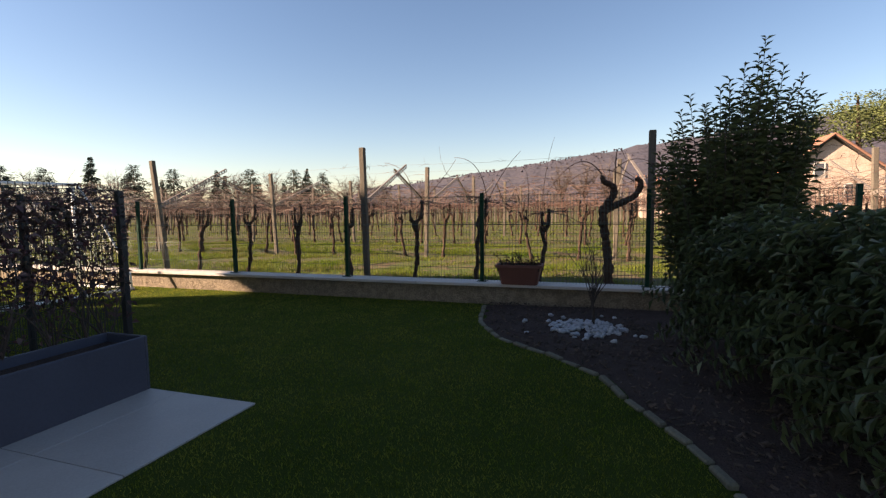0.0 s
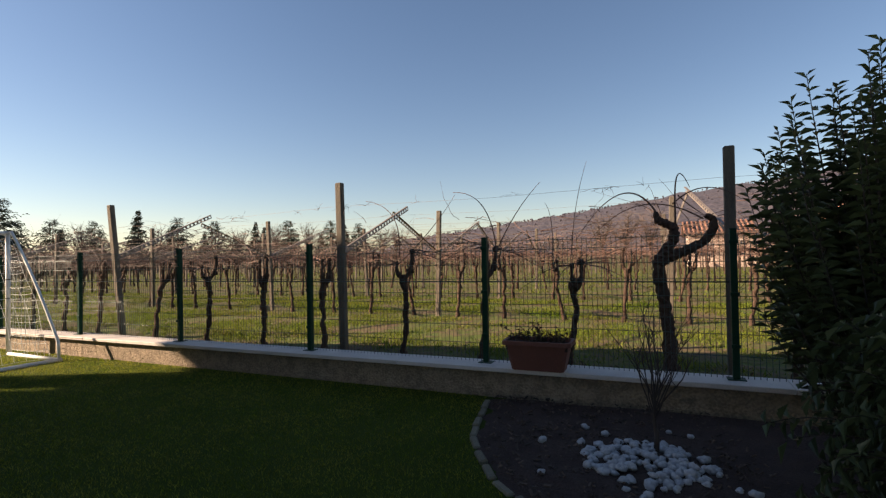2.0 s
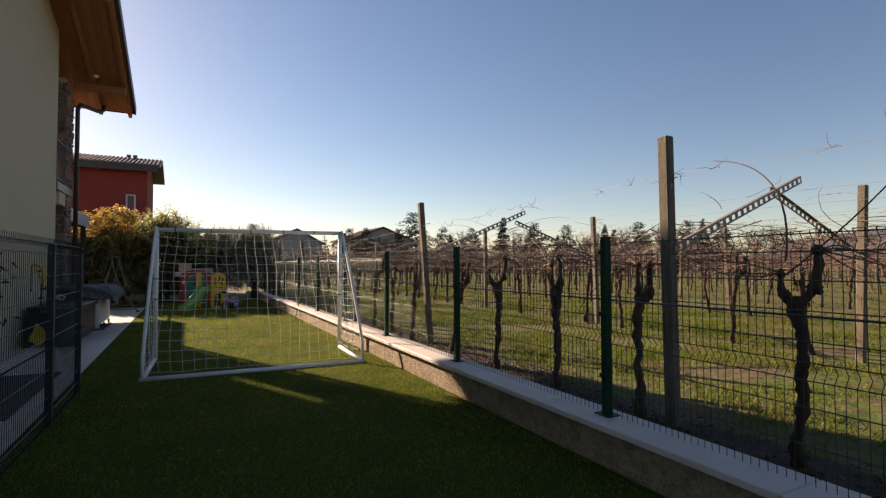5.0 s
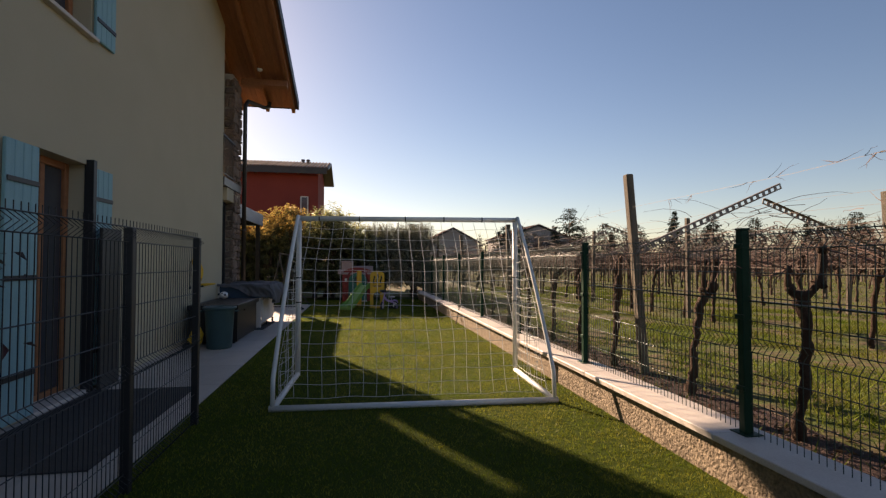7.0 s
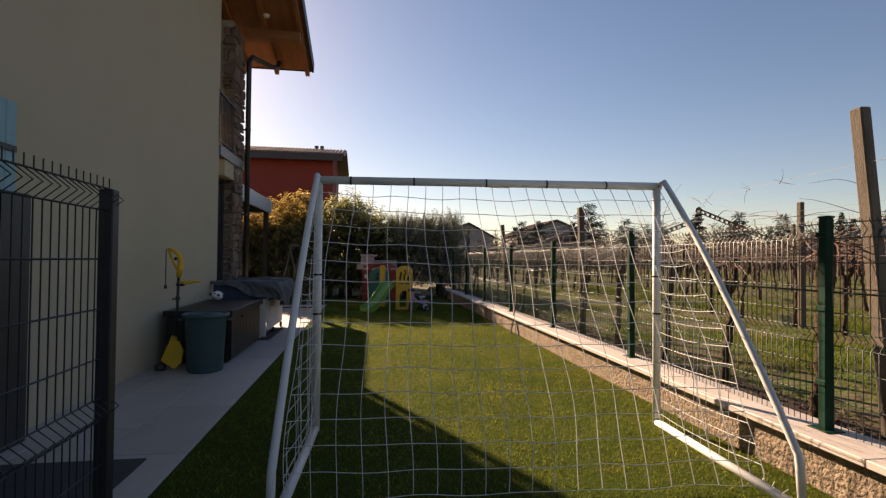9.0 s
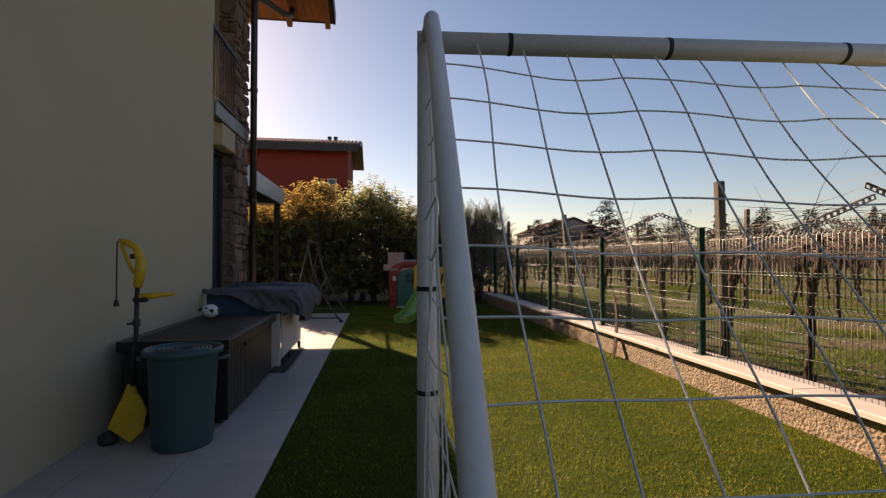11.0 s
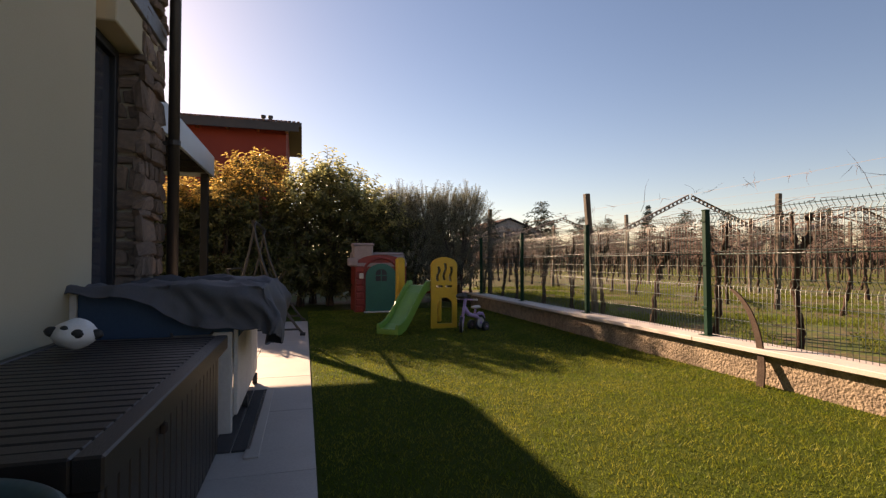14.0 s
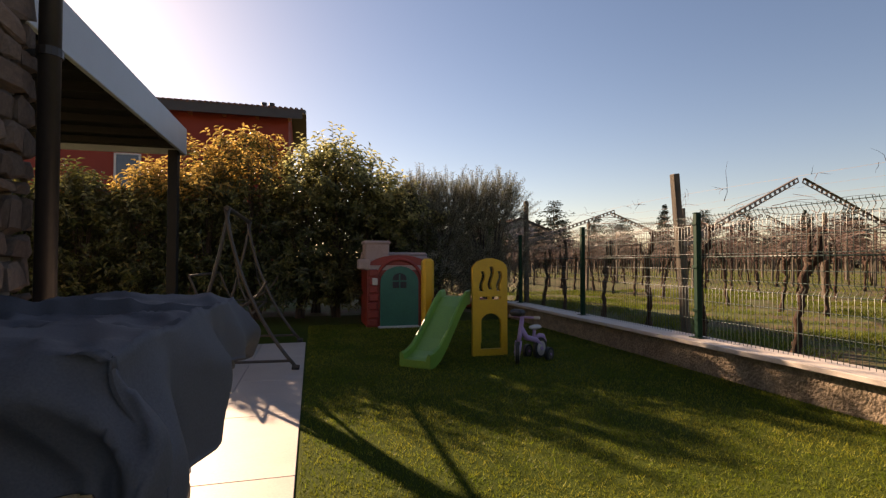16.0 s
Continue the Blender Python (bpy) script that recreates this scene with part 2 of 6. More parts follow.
    def blob(self, c, r, seed=0, rough=0.2, seg=10, rings=7):
        """A lumpy closed pebble or clump."""
        k = len(self.v)
        for i in range(rings + 1):
            th = math.pi * i / rings
            for s in range(seg):
                a = 2 * math.pi * s / seg
                q = Vector((math.sin(th) * math.cos(a), math.sin(th) * math.sin(a), math.cos(th)))
                e = 1 + rough * noise.noise(q * 1.7 + Vector((seed * 3.1, seed * 1.7, seed)))
                self.v.append((c[0] + q.x * r[0] * e, c[1] + q.y * r[1] * e, c[2] + q.z * r[2] * e))
        for i in range(rings):
            for s in range(seg):
                t = (s + 1) % seg
                self.f.append((k + i * seg + s, k + (i + 1) * seg + s, k + (i + 1) * seg + t, k + i * seg + t))
        return self

    def mesh(self, name, material, smooth=False):
        me = bpy.data.meshes.new(name)
        me.from_pydata(self.v, [], self.f)
        me.validate()
        if smooth:
            me.polygons.foreach_set("use_smooth", [True] * len(me.polygons))
        me.materials.append(material)
        return me


def fix(me):
    """Make the faces of a closed mesh look outwards."""
    bm = bmesh.new()
    bm.from_mesh(me)
    bmesh.ops.recalc_face_normals(bm, faces=bm.faces)
    bm.to_mesh(me)
    bm.free()
    return me


def part(name, geo, material, parent, label="", smooth=False, at=None):
    """One mesh object under a thing or under a part."""
    me = geo if isinstance(geo, bpy.types.Mesh) else fix(geo.mesh(name, material, smooth))
    ob = new(name, me)
    ob.parent = parent
    if at is not None:
        ob.matrix_basis = at
    return tagged(ob, label)


def thing(name, label, category, loc=(0, 0, 0), group="", rz=0.0):
    ob = new(name)
    ob.matrix_basis = pose(*loc, 0, 0, rz)
    ob.empty_display_size = 0.2
    return tagged(ob, label, category, group)


def single(name, geo, material, label, category="", kind="", smooth=False, loc=(0, 0, 0), group="", closed=True):
    """A thing or a piece of the setting that is one mesh."""
    me = geo.mesh(name, material, smooth)
    ob = new(name, fix(me) if closed else me)
    ob.location = loc
    return tagged(ob, label, category, group, kind)


def arrays(name, verts, faces, material, label, kind="stuff", category=""):
    """A mesh from many computed triangles."""
    me = bpy.data.meshes.new(name)
    me.from_pydata(verts, [], faces)
    me.materials.append(material)
    return tagged(new(name, me), label, category, "", kind)


def bez(a, b, c, n):
    """Points on a bent line from a over b to c."""
    a, b, c = Vector(a), Vector(b), Vector(c)
    return [a * (1 - t) ** 2 + b * 2 * t * (1 - t) + c * t * t for t in [i / n for i in range(n + 1)]]


def rnd(a, b):
    return random.uniform(a, b)


def blades(name, n, xr, yr, z, hr, wr, material, label, keep=None, lean=0.5):
    """Grass: n upright three-cornered blades, scattered over a rectangle."""
    rg = np.random.RandomState(len(name) + n % 97)
    x, y = rg.uniform(*xr, n), rg.uniform(*yr, n)
    if keep is not None:
        k = keep(x, y, rg)
        x, y = x[k], y[k]
    n = len(x)
    a, h, w = rg.uniform(0, 6.283, n), rg.uniform(*hr, n), rg.uniform(*wr, n)
    dx, dy = np.cos(a) * w, np.sin(a) * w
    lx, ly = rg.normal(0, lean, n) * h, rg.normal(0, lean, n) * h
    zz = np.full(n, z)
    v = np.stack([np.stack([x - dx, y - dy, zz], 1), np.stack([x + dx, y + dy, zz], 1), np.stack([x + lx, y + ly, zz + h], 1)], 1).reshape(-1, 3)
    f = np.arange(3 * n).reshape(-1, 3)
    return arrays(name, v.tolist(), f.tolist(), material, label)


# ---------------------------------------------------------------- ground, lawn, paving
WALL_F, WALL_B, CAP_Z, FENCE_Y = 7.40, 7.68, 0.36, 7.56
FIELD_Z = 0.10


def ground():
    xs = [-4000, -900, -300, -120, -60, -40, -27, -24, -18, -12, -6, 0, 4, 10, 30, 90, 300, 900, 4000]
    ys = [-4000, -900, -200, -60, -20, -6, 0, 4, 7.4, 7.5, 10, 14, 20, 30, 45, 70, 120, 300, 900, 4000]
    g = Geo()
    for y in ys:
        for x in xs:
            g.v.append((x, y, FIELD_Z if y > 7.45 else -0.06))
    w = len(xs)
    for j in range(len(ys) - 1):
        for i in range(w - 1):
            g.f.append((j * w + i, j * w + i + 1, (j + 1) * w + i + 1, (j + 1) * w + i))
    single("ground", g, M_FIELD, "vineyard ground of grass and bare brown soil", kind="structure", closed=False)
    g = Geo().box((-26.5, -6.0, -0.2), (4.5, WALL_F + 0.02, 0.012))
    single("lawn", g, M_LAWN, "short green lawn, partly in the house's shadow", kind="structure")


ground()


def garden_wall():
    base = single("garden_wall", Geo().box((-25.2, WALL_F, -0.15), (4.0, WALL_B, CAP_Z - 0.05), 0.01), M_AGGR,
                  "low boundary wall of rough exposed aggregate", kind="structure")
    x = -25.25
    g = Geo().box((0, WALL_F - 0.08, CAP_Z - 0.05), (1.996, WALL_B + 0.04, CAP_Z), 0.006)
    me = fix(g.mesh("slab", M_MARBLE))
    while x < 3.5:
        part("slab", me, M_MARBLE, base, at=pose(x, 0, 0))
        x += 2.0


garden_wall()


def paving():
    bed = single("paving_bed", Geo().box((-22.75, 1.30, -0.1), (-4.5, 3.17, 0.012)).box((-4.5, -3.0, -0.1), (-2.88, 2.91, 0.012)), M_JOINT,
                 "bedding under the garden path's paving", kind="structure")
    meshes = {}

    def slab(x0, y0, x1, y1):
        key = (round(x1 - x0, 2), round(y1 - y0, 2))
        if key not in meshes:
            meshes[key] = fix(Geo().box((0, 0, 0), (x1 - x0 - 0.005, y1 - y0 - 0.005, 0.03), 0.003).mesh("paving_slab", M_PAVE))
        part("paving_slab", meshes[key], M_PAVE, bed, at=pose(x0, y0, -0.005))

    for row, (y0, y1) in enumerate(((2.55, 3.17), (1.95, 2.55), (1.34, 1.95))):
        x = -22.75
        first = 1.2 if row % 2 == 0 else 0.6
        while x < -4.51:
            w = min(first, -4.5 - x)
            slab(x, y0, x + w, y1)
            x, first = x + w, 1.2
    for i in range(5):
        y0 = 2.91 - 1.15 * (i + 1)
        slab(-4.5, y0, -3.69, y0 + 1.15)
        slab(-3.69, y0, -2.88, y0 + 1.15)


paving()


# ---------------------------------------------------------------- boundary fence
def panel_geo(width, z0, z1, step=0.05, folds=(0.03, 0.42, 0.93), depth=0.04, r=0.0032, sides=3):
    """A welded mesh panel with V folds: upright wires and the wires across."""
    g = Geo()
    h = z1 - z0
    prof = [(0, 0.0)]
    for f in folds:
        c = f * h + 0.03
        prof += [(0, c - 0.05), (depth, c), (0, c + 0.05)]
    prof = [p for p in prof if 0 <= p[1] <= h] + [(0, h)]
    n = int(width / step)
    for i in range(n + 1):
        x = i * width / n
        g.tube([(x, o, z0 + z) for o, z in prof], r, sides, cap=False)
    for z in sorted({round(f * h + 0.03 + e, 3) for f in folds for e in (-0.05, 0.05)} | {round(h * k, 3) for k in (0.15, 0.3, 0.56, 0.68, 0.8)}):
        if 0 < z < h:
            g.tube([(0, 0.004, z0 + z), (width, 0.004, z0 + z)], r * 1.15, 4, cap=False)
    return g


def fence():
    f = thing("boundary_fence", "dark green welded mesh fence standing on the low wall", "fence", (-24.80, FENCE_Y, CAP_Z))
    post = fix(Geo().box((-0.030, -0.034, 0), (0.030, 0.034, 1.43), 0.006).box((-0.033, -0.037, 1.43), (0.033, 0.037, 1.445), 0.004)
               .box((-0.08, -0.07, 0), (0.08, 0.07, 0.008), 0.003).mesh("post", M_GREEN))
    pan = panel_geo(2.5, 0.005, 1.41, folds=(0.42, 0.93), sides=4).mesh("panel", M_WIRE, True)
    clip = fix(Geo().box((-0.038, -0.046, 0), (0.038, -0.026, 0.035), 0.004).mesh("clip", M_GREEN))
    cord = Geo().tube([(0, 0.02, 0.93), (2.5, 0.02, 0.93)], 0.007, 8).mesh("rail_wire", M_WIRE, True)
    for i in range(12):
        p = part("post", post, M_GREEN, f, at=pose(2.512 * i, 0, 0, rnd(-0.5, 0.5), rnd(-0.5, 0.5), 0))
        for z in (0.3, 0.8, 1.3):
            part("clip", clip, M_GREEN, p, at=pose(0, 0, z))
        if i < 11:
            part("panel", pan, M_WIRE, f, at=pose(2.512 * i, 0.01, 0))["kind"] = "stuff"
            part("rail_wire", cord, M_WIRE, f, at=pose(2.512 * i, 0, 0))


fence()


# ---------------------------------------------------------------- the house
HX0, HX1, HY0, HY1 = -18.40, -4.70, -8.0, 1.66
EAVE_X, EAVE_Z, SLOPE, RIDGE_X, RAKE_Y = -19.88, 6.34, 0.297, -11.55, 3.0


def roof_z(x):
    return EAVE_Z + SLOPE * ((x - EAVE_X) if x < RIDGE_X else (2 * RIDGE_X - x - EAVE_X))


def house():
    h = thing("house", "two-storey cream rendered house with a wooden overhanging roof", "house", (0, 0, 0))
    T = 0.40
    top = lambda x: roof_z(x) - 0.05
    # north wall, cut for the door and the window above it
    def wall(x0, x1, z0, z1=None, y0=HY1 - T, y1=HY1):
        if z1 is None and x0 < RIDGE_X < x1:
            wall(x0, RIDGE_X, z0)
            wall(RIDGE_X, x1, z0)
            return
        za, zb = (top(x0), top(x1)) if z1 is None else (z1, z1)
        part("wall", Geo().prism([(x0, y0, z0), (x1, y0, z0), (x1, y0, zb), (x0, y0, za)], (0, y1 - y0, 0)), M_CREAM, h)
    wall(-16.60, -10.64, -0.1)
    wall(-10.64, -9.68, 2.72, 4.28)
    wall(-10.64, -9.68, 5.78)
    wall(-9.68, HX1, -0.1)
    g = Geo()
    g.box((HX1 - T, HY0, -0.1), (HX1, HY1 - T, roof_z(HX1) - 0.05))
    part("wall", g, M_CREAM, h)
    part("wall", Geo().box((HX0, HY0, -0.1), (HX0 + T, 0.0, roof_z(HX0) - 0.05)), M_CREAM, h)
    part("wall", Geo().prism([(HX0, HY0, -0.1), (HX1, HY0, -0.1), (HX1, HY0, top(HX1)), (RIDGE_X, HY0, top(RIDGE_X)), (HX0, HY0, top(HX0))], (0, -T, 0)), M_CREAM, h)
    part("wall", Geo().box((-17.0, -0.4, -0.1), (-16.60, HY1 - T, roof_z(-16.8) - 0.1)), M_CREAM, h)
    part("upper_floor", Geo().box((HX0 + 0.02, 0.0, 3.10), (-17.0, HY1, 3.42), 0.01), M_CREAM, h, "cream balcony slab")
    part("balcony_edge", Geo().box((HX0 + 0.05, HY1 - 0.1, 3.42), (-16.61, HY1 + 0.03, 3.62), 0.006), M_GALV, h, "grey metal edge of the balcony")
    # unseen end wall of the balcony, added so its gap shapes a sun strip
    for y1, z0, z1 in ((1.27, 3.42, 4.20), (1.27, 5.25, 6.6), (0.55, 4.20, 5.25)):
        part("wall", Geo().box((HX0 + 0.02, 0.0, z0), (HX0 + 0.20, y1, z1)), M_CREAM, h)
    # recess below the balcony: glazed door and stone pillar
    w = part("window", Geo().box((-17.62, 1.38, 0.03), (-16.62, 1.42, 3.08)), M_GLASSDK, h, "dark grey glazed door in the recess")
    part("frame", Geo().box((-17.66, 1.36, 0), (-17.58, 1.47, 3.1), 0.005).box((-16.68, 1.36, 0), (-16.60, 1.47, 3.1), 0.005)
         .box((-17.58, 1.36, 3.02), (-16.68, 1.47, 3.1), 0.005).box((-17.58, 1.36, 0), (-16.68, 1.47, 0.09), 0.005), M_ANTHR, w)
    core = part("pillar", Geo().box((HX0 + 0.05, 1.27, -0.1), (-17.70, HY1 - 0.07, 6.5)), M_MORTAR, h, "pillar clad in rough brown stone")
    return h, core


HOUSE, PILLAR = house()


def balcony():
    r = thing("balcony_railing", "dark metal railing of upright bars on the balcony", "railing", (-17.7, HY1 - 0.02, 3.62))
    part("handrail", Geo().box((-0.05, -0.025, 1.0), (1.15, 0.025, 1.04), 0.005), M_ANTHR, r)
    part("lower_rail", Geo().box((-0.05, -0.015, 0.08), (1.15, 0.015, 0.11), 0.004), M_ANTHR, r)
    for x in (-0.04, 1.10):
        part("upright", Geo().box((x, -0.02, 0), (x + 0.04, 0.02, 1.0), 0.003), M_ANTHR, r)
    bar = fix(Geo().box((-0.007, -0.007, 0.1), (0.007, 0.007, 1.0), 0.002).mesh("bar", M_ANTHR))
    for i in range(10):
        part("bar", bar, M_ANTHR, r, at=pose(0.1 + i * 0.1, 0, 0))


balcony()


def roof():
    r = thing("roof", "broad pitched roof with wooden rafters and boarded underside", "roof", (EAVE_X, RAKE_Y, EAVE_Z))
    ang = -math.degrees(math.atan(SLOPE))
    L = (RIDGE_X - EAVE_X) / math.cos(radians(ang))
    west, east = pose(EAVE_X, 0, EAVE_Z, 0, ang, 0), pose(2 * RIDGE_X - EAVE_X, 0, EAVE_Z, 0, -ang, 0) @ Matrix.Diagonal((-1, 1, 1, 1))
    inv = Matrix.Translation((-EAVE_X, -RAKE_Y, -EAVE_Z))
    boards, raft, tiles = Geo(), Geo(), Geo()
    raft_me = None
    for m in (west, east):
        m = inv @ m
        y = RAKE_Y - 0.02
        while y > HY0 - 1.2:
            boards.box((0.0, y - 0.137, 0.0), (L, y, 0.02), 0.003, m)
            y -= 0.14
        part("fascia", Geo().box((-0.03, HY0 - 1.2, -0.02), (0.0, RAKE_Y, 0.20), 0.004, m), M_DARKEDGE, r, "dark metal eave edge")
        part("bargeboard", Geo().box((0.0, RAKE_Y - 0.03, -0.06), (L, RAKE_Y + 0.015, 0.22), 0.005, m), M_DARKEDGE, r, "dark roof edge board")
        part("cover", Geo().box((0.0, HY0 - 1.2, 0.022), (L, RAKE_Y - 0.03, 0.16), 0, m), M_TILE, r)
        for i in range(40):
            yy = RAKE_Y - 0.1 - i * 0.28
            if yy > HY0 - 1.1:
                tiles.tube([m @ Vector((-0.05, yy, 0.18)), m @ Vector((L, yy, 0.18))], 0.09, 8)
        for yy in (2.86, 2.10, 1.36):
            part("rafter", Geo().box((-0.03 if m is not None else 0, yy - 0.05, -0.16), (L, yy + 0.05, -0.002), 0.006, m), M_WOOD, r)
        for xx in (1.5, 5.2):
            part("purlin", Geo().box((xx - 0.09, HY1, -0.36), (xx + 0.09, RAKE_Y - 0.12, -0.165), 0.01, m), M_WOOD, r)
    part("soffit", boards, M_WOOD, r, "reddish brown wooden boards")
    part("tile_covering", tiles, M_TILE, r, "terracotta roof tiles")
    part("lamp", Geo().lathe([(0.0, -0.06), (0.05, -0.055), (0.07, -0.02), (0.07, 0.0), (0.0, 0.0)], 16, (2.15, -0.75, 0.35)), M_WHITE, r, "small round lamp under the eave")


roof()


def downpipe():
    d = thing("downpipe", "dark brown metal downpipe beside the stone pillar", "downpipe", (-18.33, 1.77, 0.02))
    part("pipe", Geo().tube([(0, 0, 0), (0, 0, 5.75), (0, 0, 5.85), (-0.08, 0.05, 6.0), (-0.75, 0.35, 6.05), (-0.95, 0.45, 6.13), (-1.0, 0.47, 6.28)],
                            0.056, 14, cap=True), M_PIPE, d, smooth=True)
    for z in (0.6, 2.4, 4.3):
        part("bracket", Geo().tube([(0, 0, z), (0, 0, z + 0.05)], 0.066, 14).box((-0.01, -0.13, z), (0.01, -0.05, z + 0.04)), M_PIPE, d)


downpipe()


def door_and_shutters():
    d = thing("door_1", "glazed garden door set back between turquoise shutters", "door", (-10.16, HY1, 0.02))
    part("door_frame", Geo().box((-0.48, -0.3, 0), (-0.40, -0.2, 2.70), 0.006).box((0.40, -0.3, 0), (0.48, -0.2, 2.70), 0.006)
         .box((-0.40, -0.3, 2.62), (0.40, -0.2, 2.70), 0.006).box((-0.04, -0.29, 0.1), (0.04, -0.21, 2.62), 0.006).box((-0.4, -0.29, 0), (0.4, -0.21, 0.1), 0.006), M_WOOD, d, "brown wooden door frame")
    for x in (-0.22, 0.22):
        part("pane", Geo().box((x - 0.18, -0.26, 0.1), (x + 0.18, -0.24, 2.62)), M_GLASSDK, d)
    part("screen_post", Geo().box((-0.52, -0.02, 0), (-0.445, 0.085, 2.76), 0.004), M_ANTHR, d, "narrow dark post beside the door opening")
    part("threshold", Geo().box((-0.52, -0.4, 0), (0.52, 0.05, 0.04), 0.005), M_MARBLE, d)
    for nm, z0, z1 in (("shutter", 0.06, 2.70), ("upper_shutter", 4.28, 5.75)):
        for side in (-1, 1):
            s = thing("shutter", "open turquoise board shutter folded against the cream wall", "shutter", (-10.16 + side * 0.75, HY1 + 0.03, z0), "open shutters")
            board = fix(Geo().box((-0.058, -0.018, 0), (0.058, 0.018, z1 - z0), 0.006).mesh("board", M_TEAL))
            for i in range(4):
                part("board", board, M_TEAL, s, at=pose(-0.18 + i * 0.12, 0, 0))
            for k in (0.15, 0.5, 0.85):
                part("hinge", Geo().box((-0.23, 0.018, k * (z1 - z0)), (0.23, 0.03, k * (z1 - z0) + 0.05), 0.003), M_ANTHR, s, "black iron strap hinge")
    w = thing("window_1", "upper window with a brown frame between open shutters", "window", (-10.16, HY1 - 0.25, 4.28))
    part("window_frame", Geo().box((-0.48, -0.05, 0), (-0.40, 0.05, 1.5), 0.005).box((0.40, -0.05, 0), (0.48, 0.05, 1.5), 0.005).box((-0.4, -0.05, 1.42), (0.4, 0.05, 1.5), 0.005)
         .box((-0.4, -0.05, 0), (0.4, 0.05, 0.08), 0.005).box((-0.03, -0.04, 0.08), (0.03, 0.04, 1.42), 0.005), M_WOOD, w)
    part("window_sill", Geo().box((-0.55, 0.0, -0.05), (0.55, 0.32, 0.0), 0.006), M_MARBLE, w)
    for x in (-0.215, 0.215):
        part("pane", Geo().box((x - 0.18, -0.01, 0.08), (x + 0.18, 0.01, 1.42)), M_GLASSDK, w)


door_and_shutters()


def pergola():
    p = thing("pergola", "dark metal pergola with a pale grey fascia over the terrace", "pergola", (-23.65, 1.30, 0.0))
    part("fascia", Geo().box((0.0, -0.05, 2.93), (5.22, 0.0, 3.35), 0.006), M_FASCIA, p, "pale grey metal fascia")
    part("end_fascia", Geo().box((0.0, -4.3, 2.93), (0.05, -0.05, 3.35), 0.006), M_FASCIA, p)
    part("roof_sheet", Geo().box((0.05, -4.3, 3.02), (5.3, -0.06, 3.12)), M_DARKMETAL, p, "dark closed roof")
    for y in (-0.16, -4.2):
        part("post", Geo().box((0.02, y - 0.07, 0), (0.16, y + 0.07, 2.98), 0.006), M_DARKMETAL, p)
    for i in range(8):
        part("beam", Geo().box((0.6 + i * 0.6, -4.2, 2.92), (0.66 + i * 0.6, -0.07, 3.015), 0.004), M_DARKMETAL, p)


M_DARKMETAL = mat("black_pergola_metal", (0.012, 0.012, 0.013), (0.018, 0.017, 0.017), 0.55, 4, 60, 0.1, depth=0.002, spec=0.25)
M_FASCIA = mat("pale_grey_metal", (0.36, 0.42, 0.47), (0.32, 0.37, 0.42), 0.45, 3, 60, 0.1, depth=0.002)
pergola()


# ---------------------------------------------------------------- vineyard
ROW0, ROW_STEP, POLE_STEP, POLE_X0 = 8.45, 5.06, 5.36, 0.33


def cane(g, p, d, length, r0, droop=0.3, n=7, sides=4, wander=0.25):
    """One bare shoot: starts along d, wanders and bends over."""
    p, d = Vector(p), Vector(d).normalized()
    pts, rs = [p.copy()], [r0]
    for i in range(n):
        d = (d + Vector((rnd(-wander, wander), rnd(-wander, wander), rnd(-wander, wander) * 0.6 - droop / n))).normalized()
        p = p + d * (length / n)
        pts.append(p.copy())
        rs.append(r0 * (1 - 0.75 * (i + 1) / n))
    g.tube(pts, rs, sides, cap=False)
    return pts


def gnarled(g, pts, rs, sides, wob, steps=4):
    """A rough old stem: the bent line is cut finer and each ring swells or shrinks a little."""
    pts = [Vector(p) for p in pts]
    out, rr = [], []
    for i in range(len(pts) - 1):
        p0, p1, p2, p3 = (pts[max(0, min(len(pts) - 1, j))] for j in (i - 1, i, i + 1, i + 2))
        for s in range(steps):
            t = s / steps
            out.append(0.5 * (2 * p1 + (p2 - p0) * t + (2 * p0 - 5 * p1 + 4 * p2 - p3) * t * t + (3 * p1 - p0 - 3 * p2 + p3) * t ** 3) + Vector((rnd(-1, 1), rnd(-1, 1), 0)) * rs[i] * 0.10)
            rr.append((rs[i] + (rs[i + 1] - rs[i]) * t) * rnd(0.86, 1.16))
    g.tube(out + [pts[-1]], rr + [rs[-1]], sides, wob=wob)


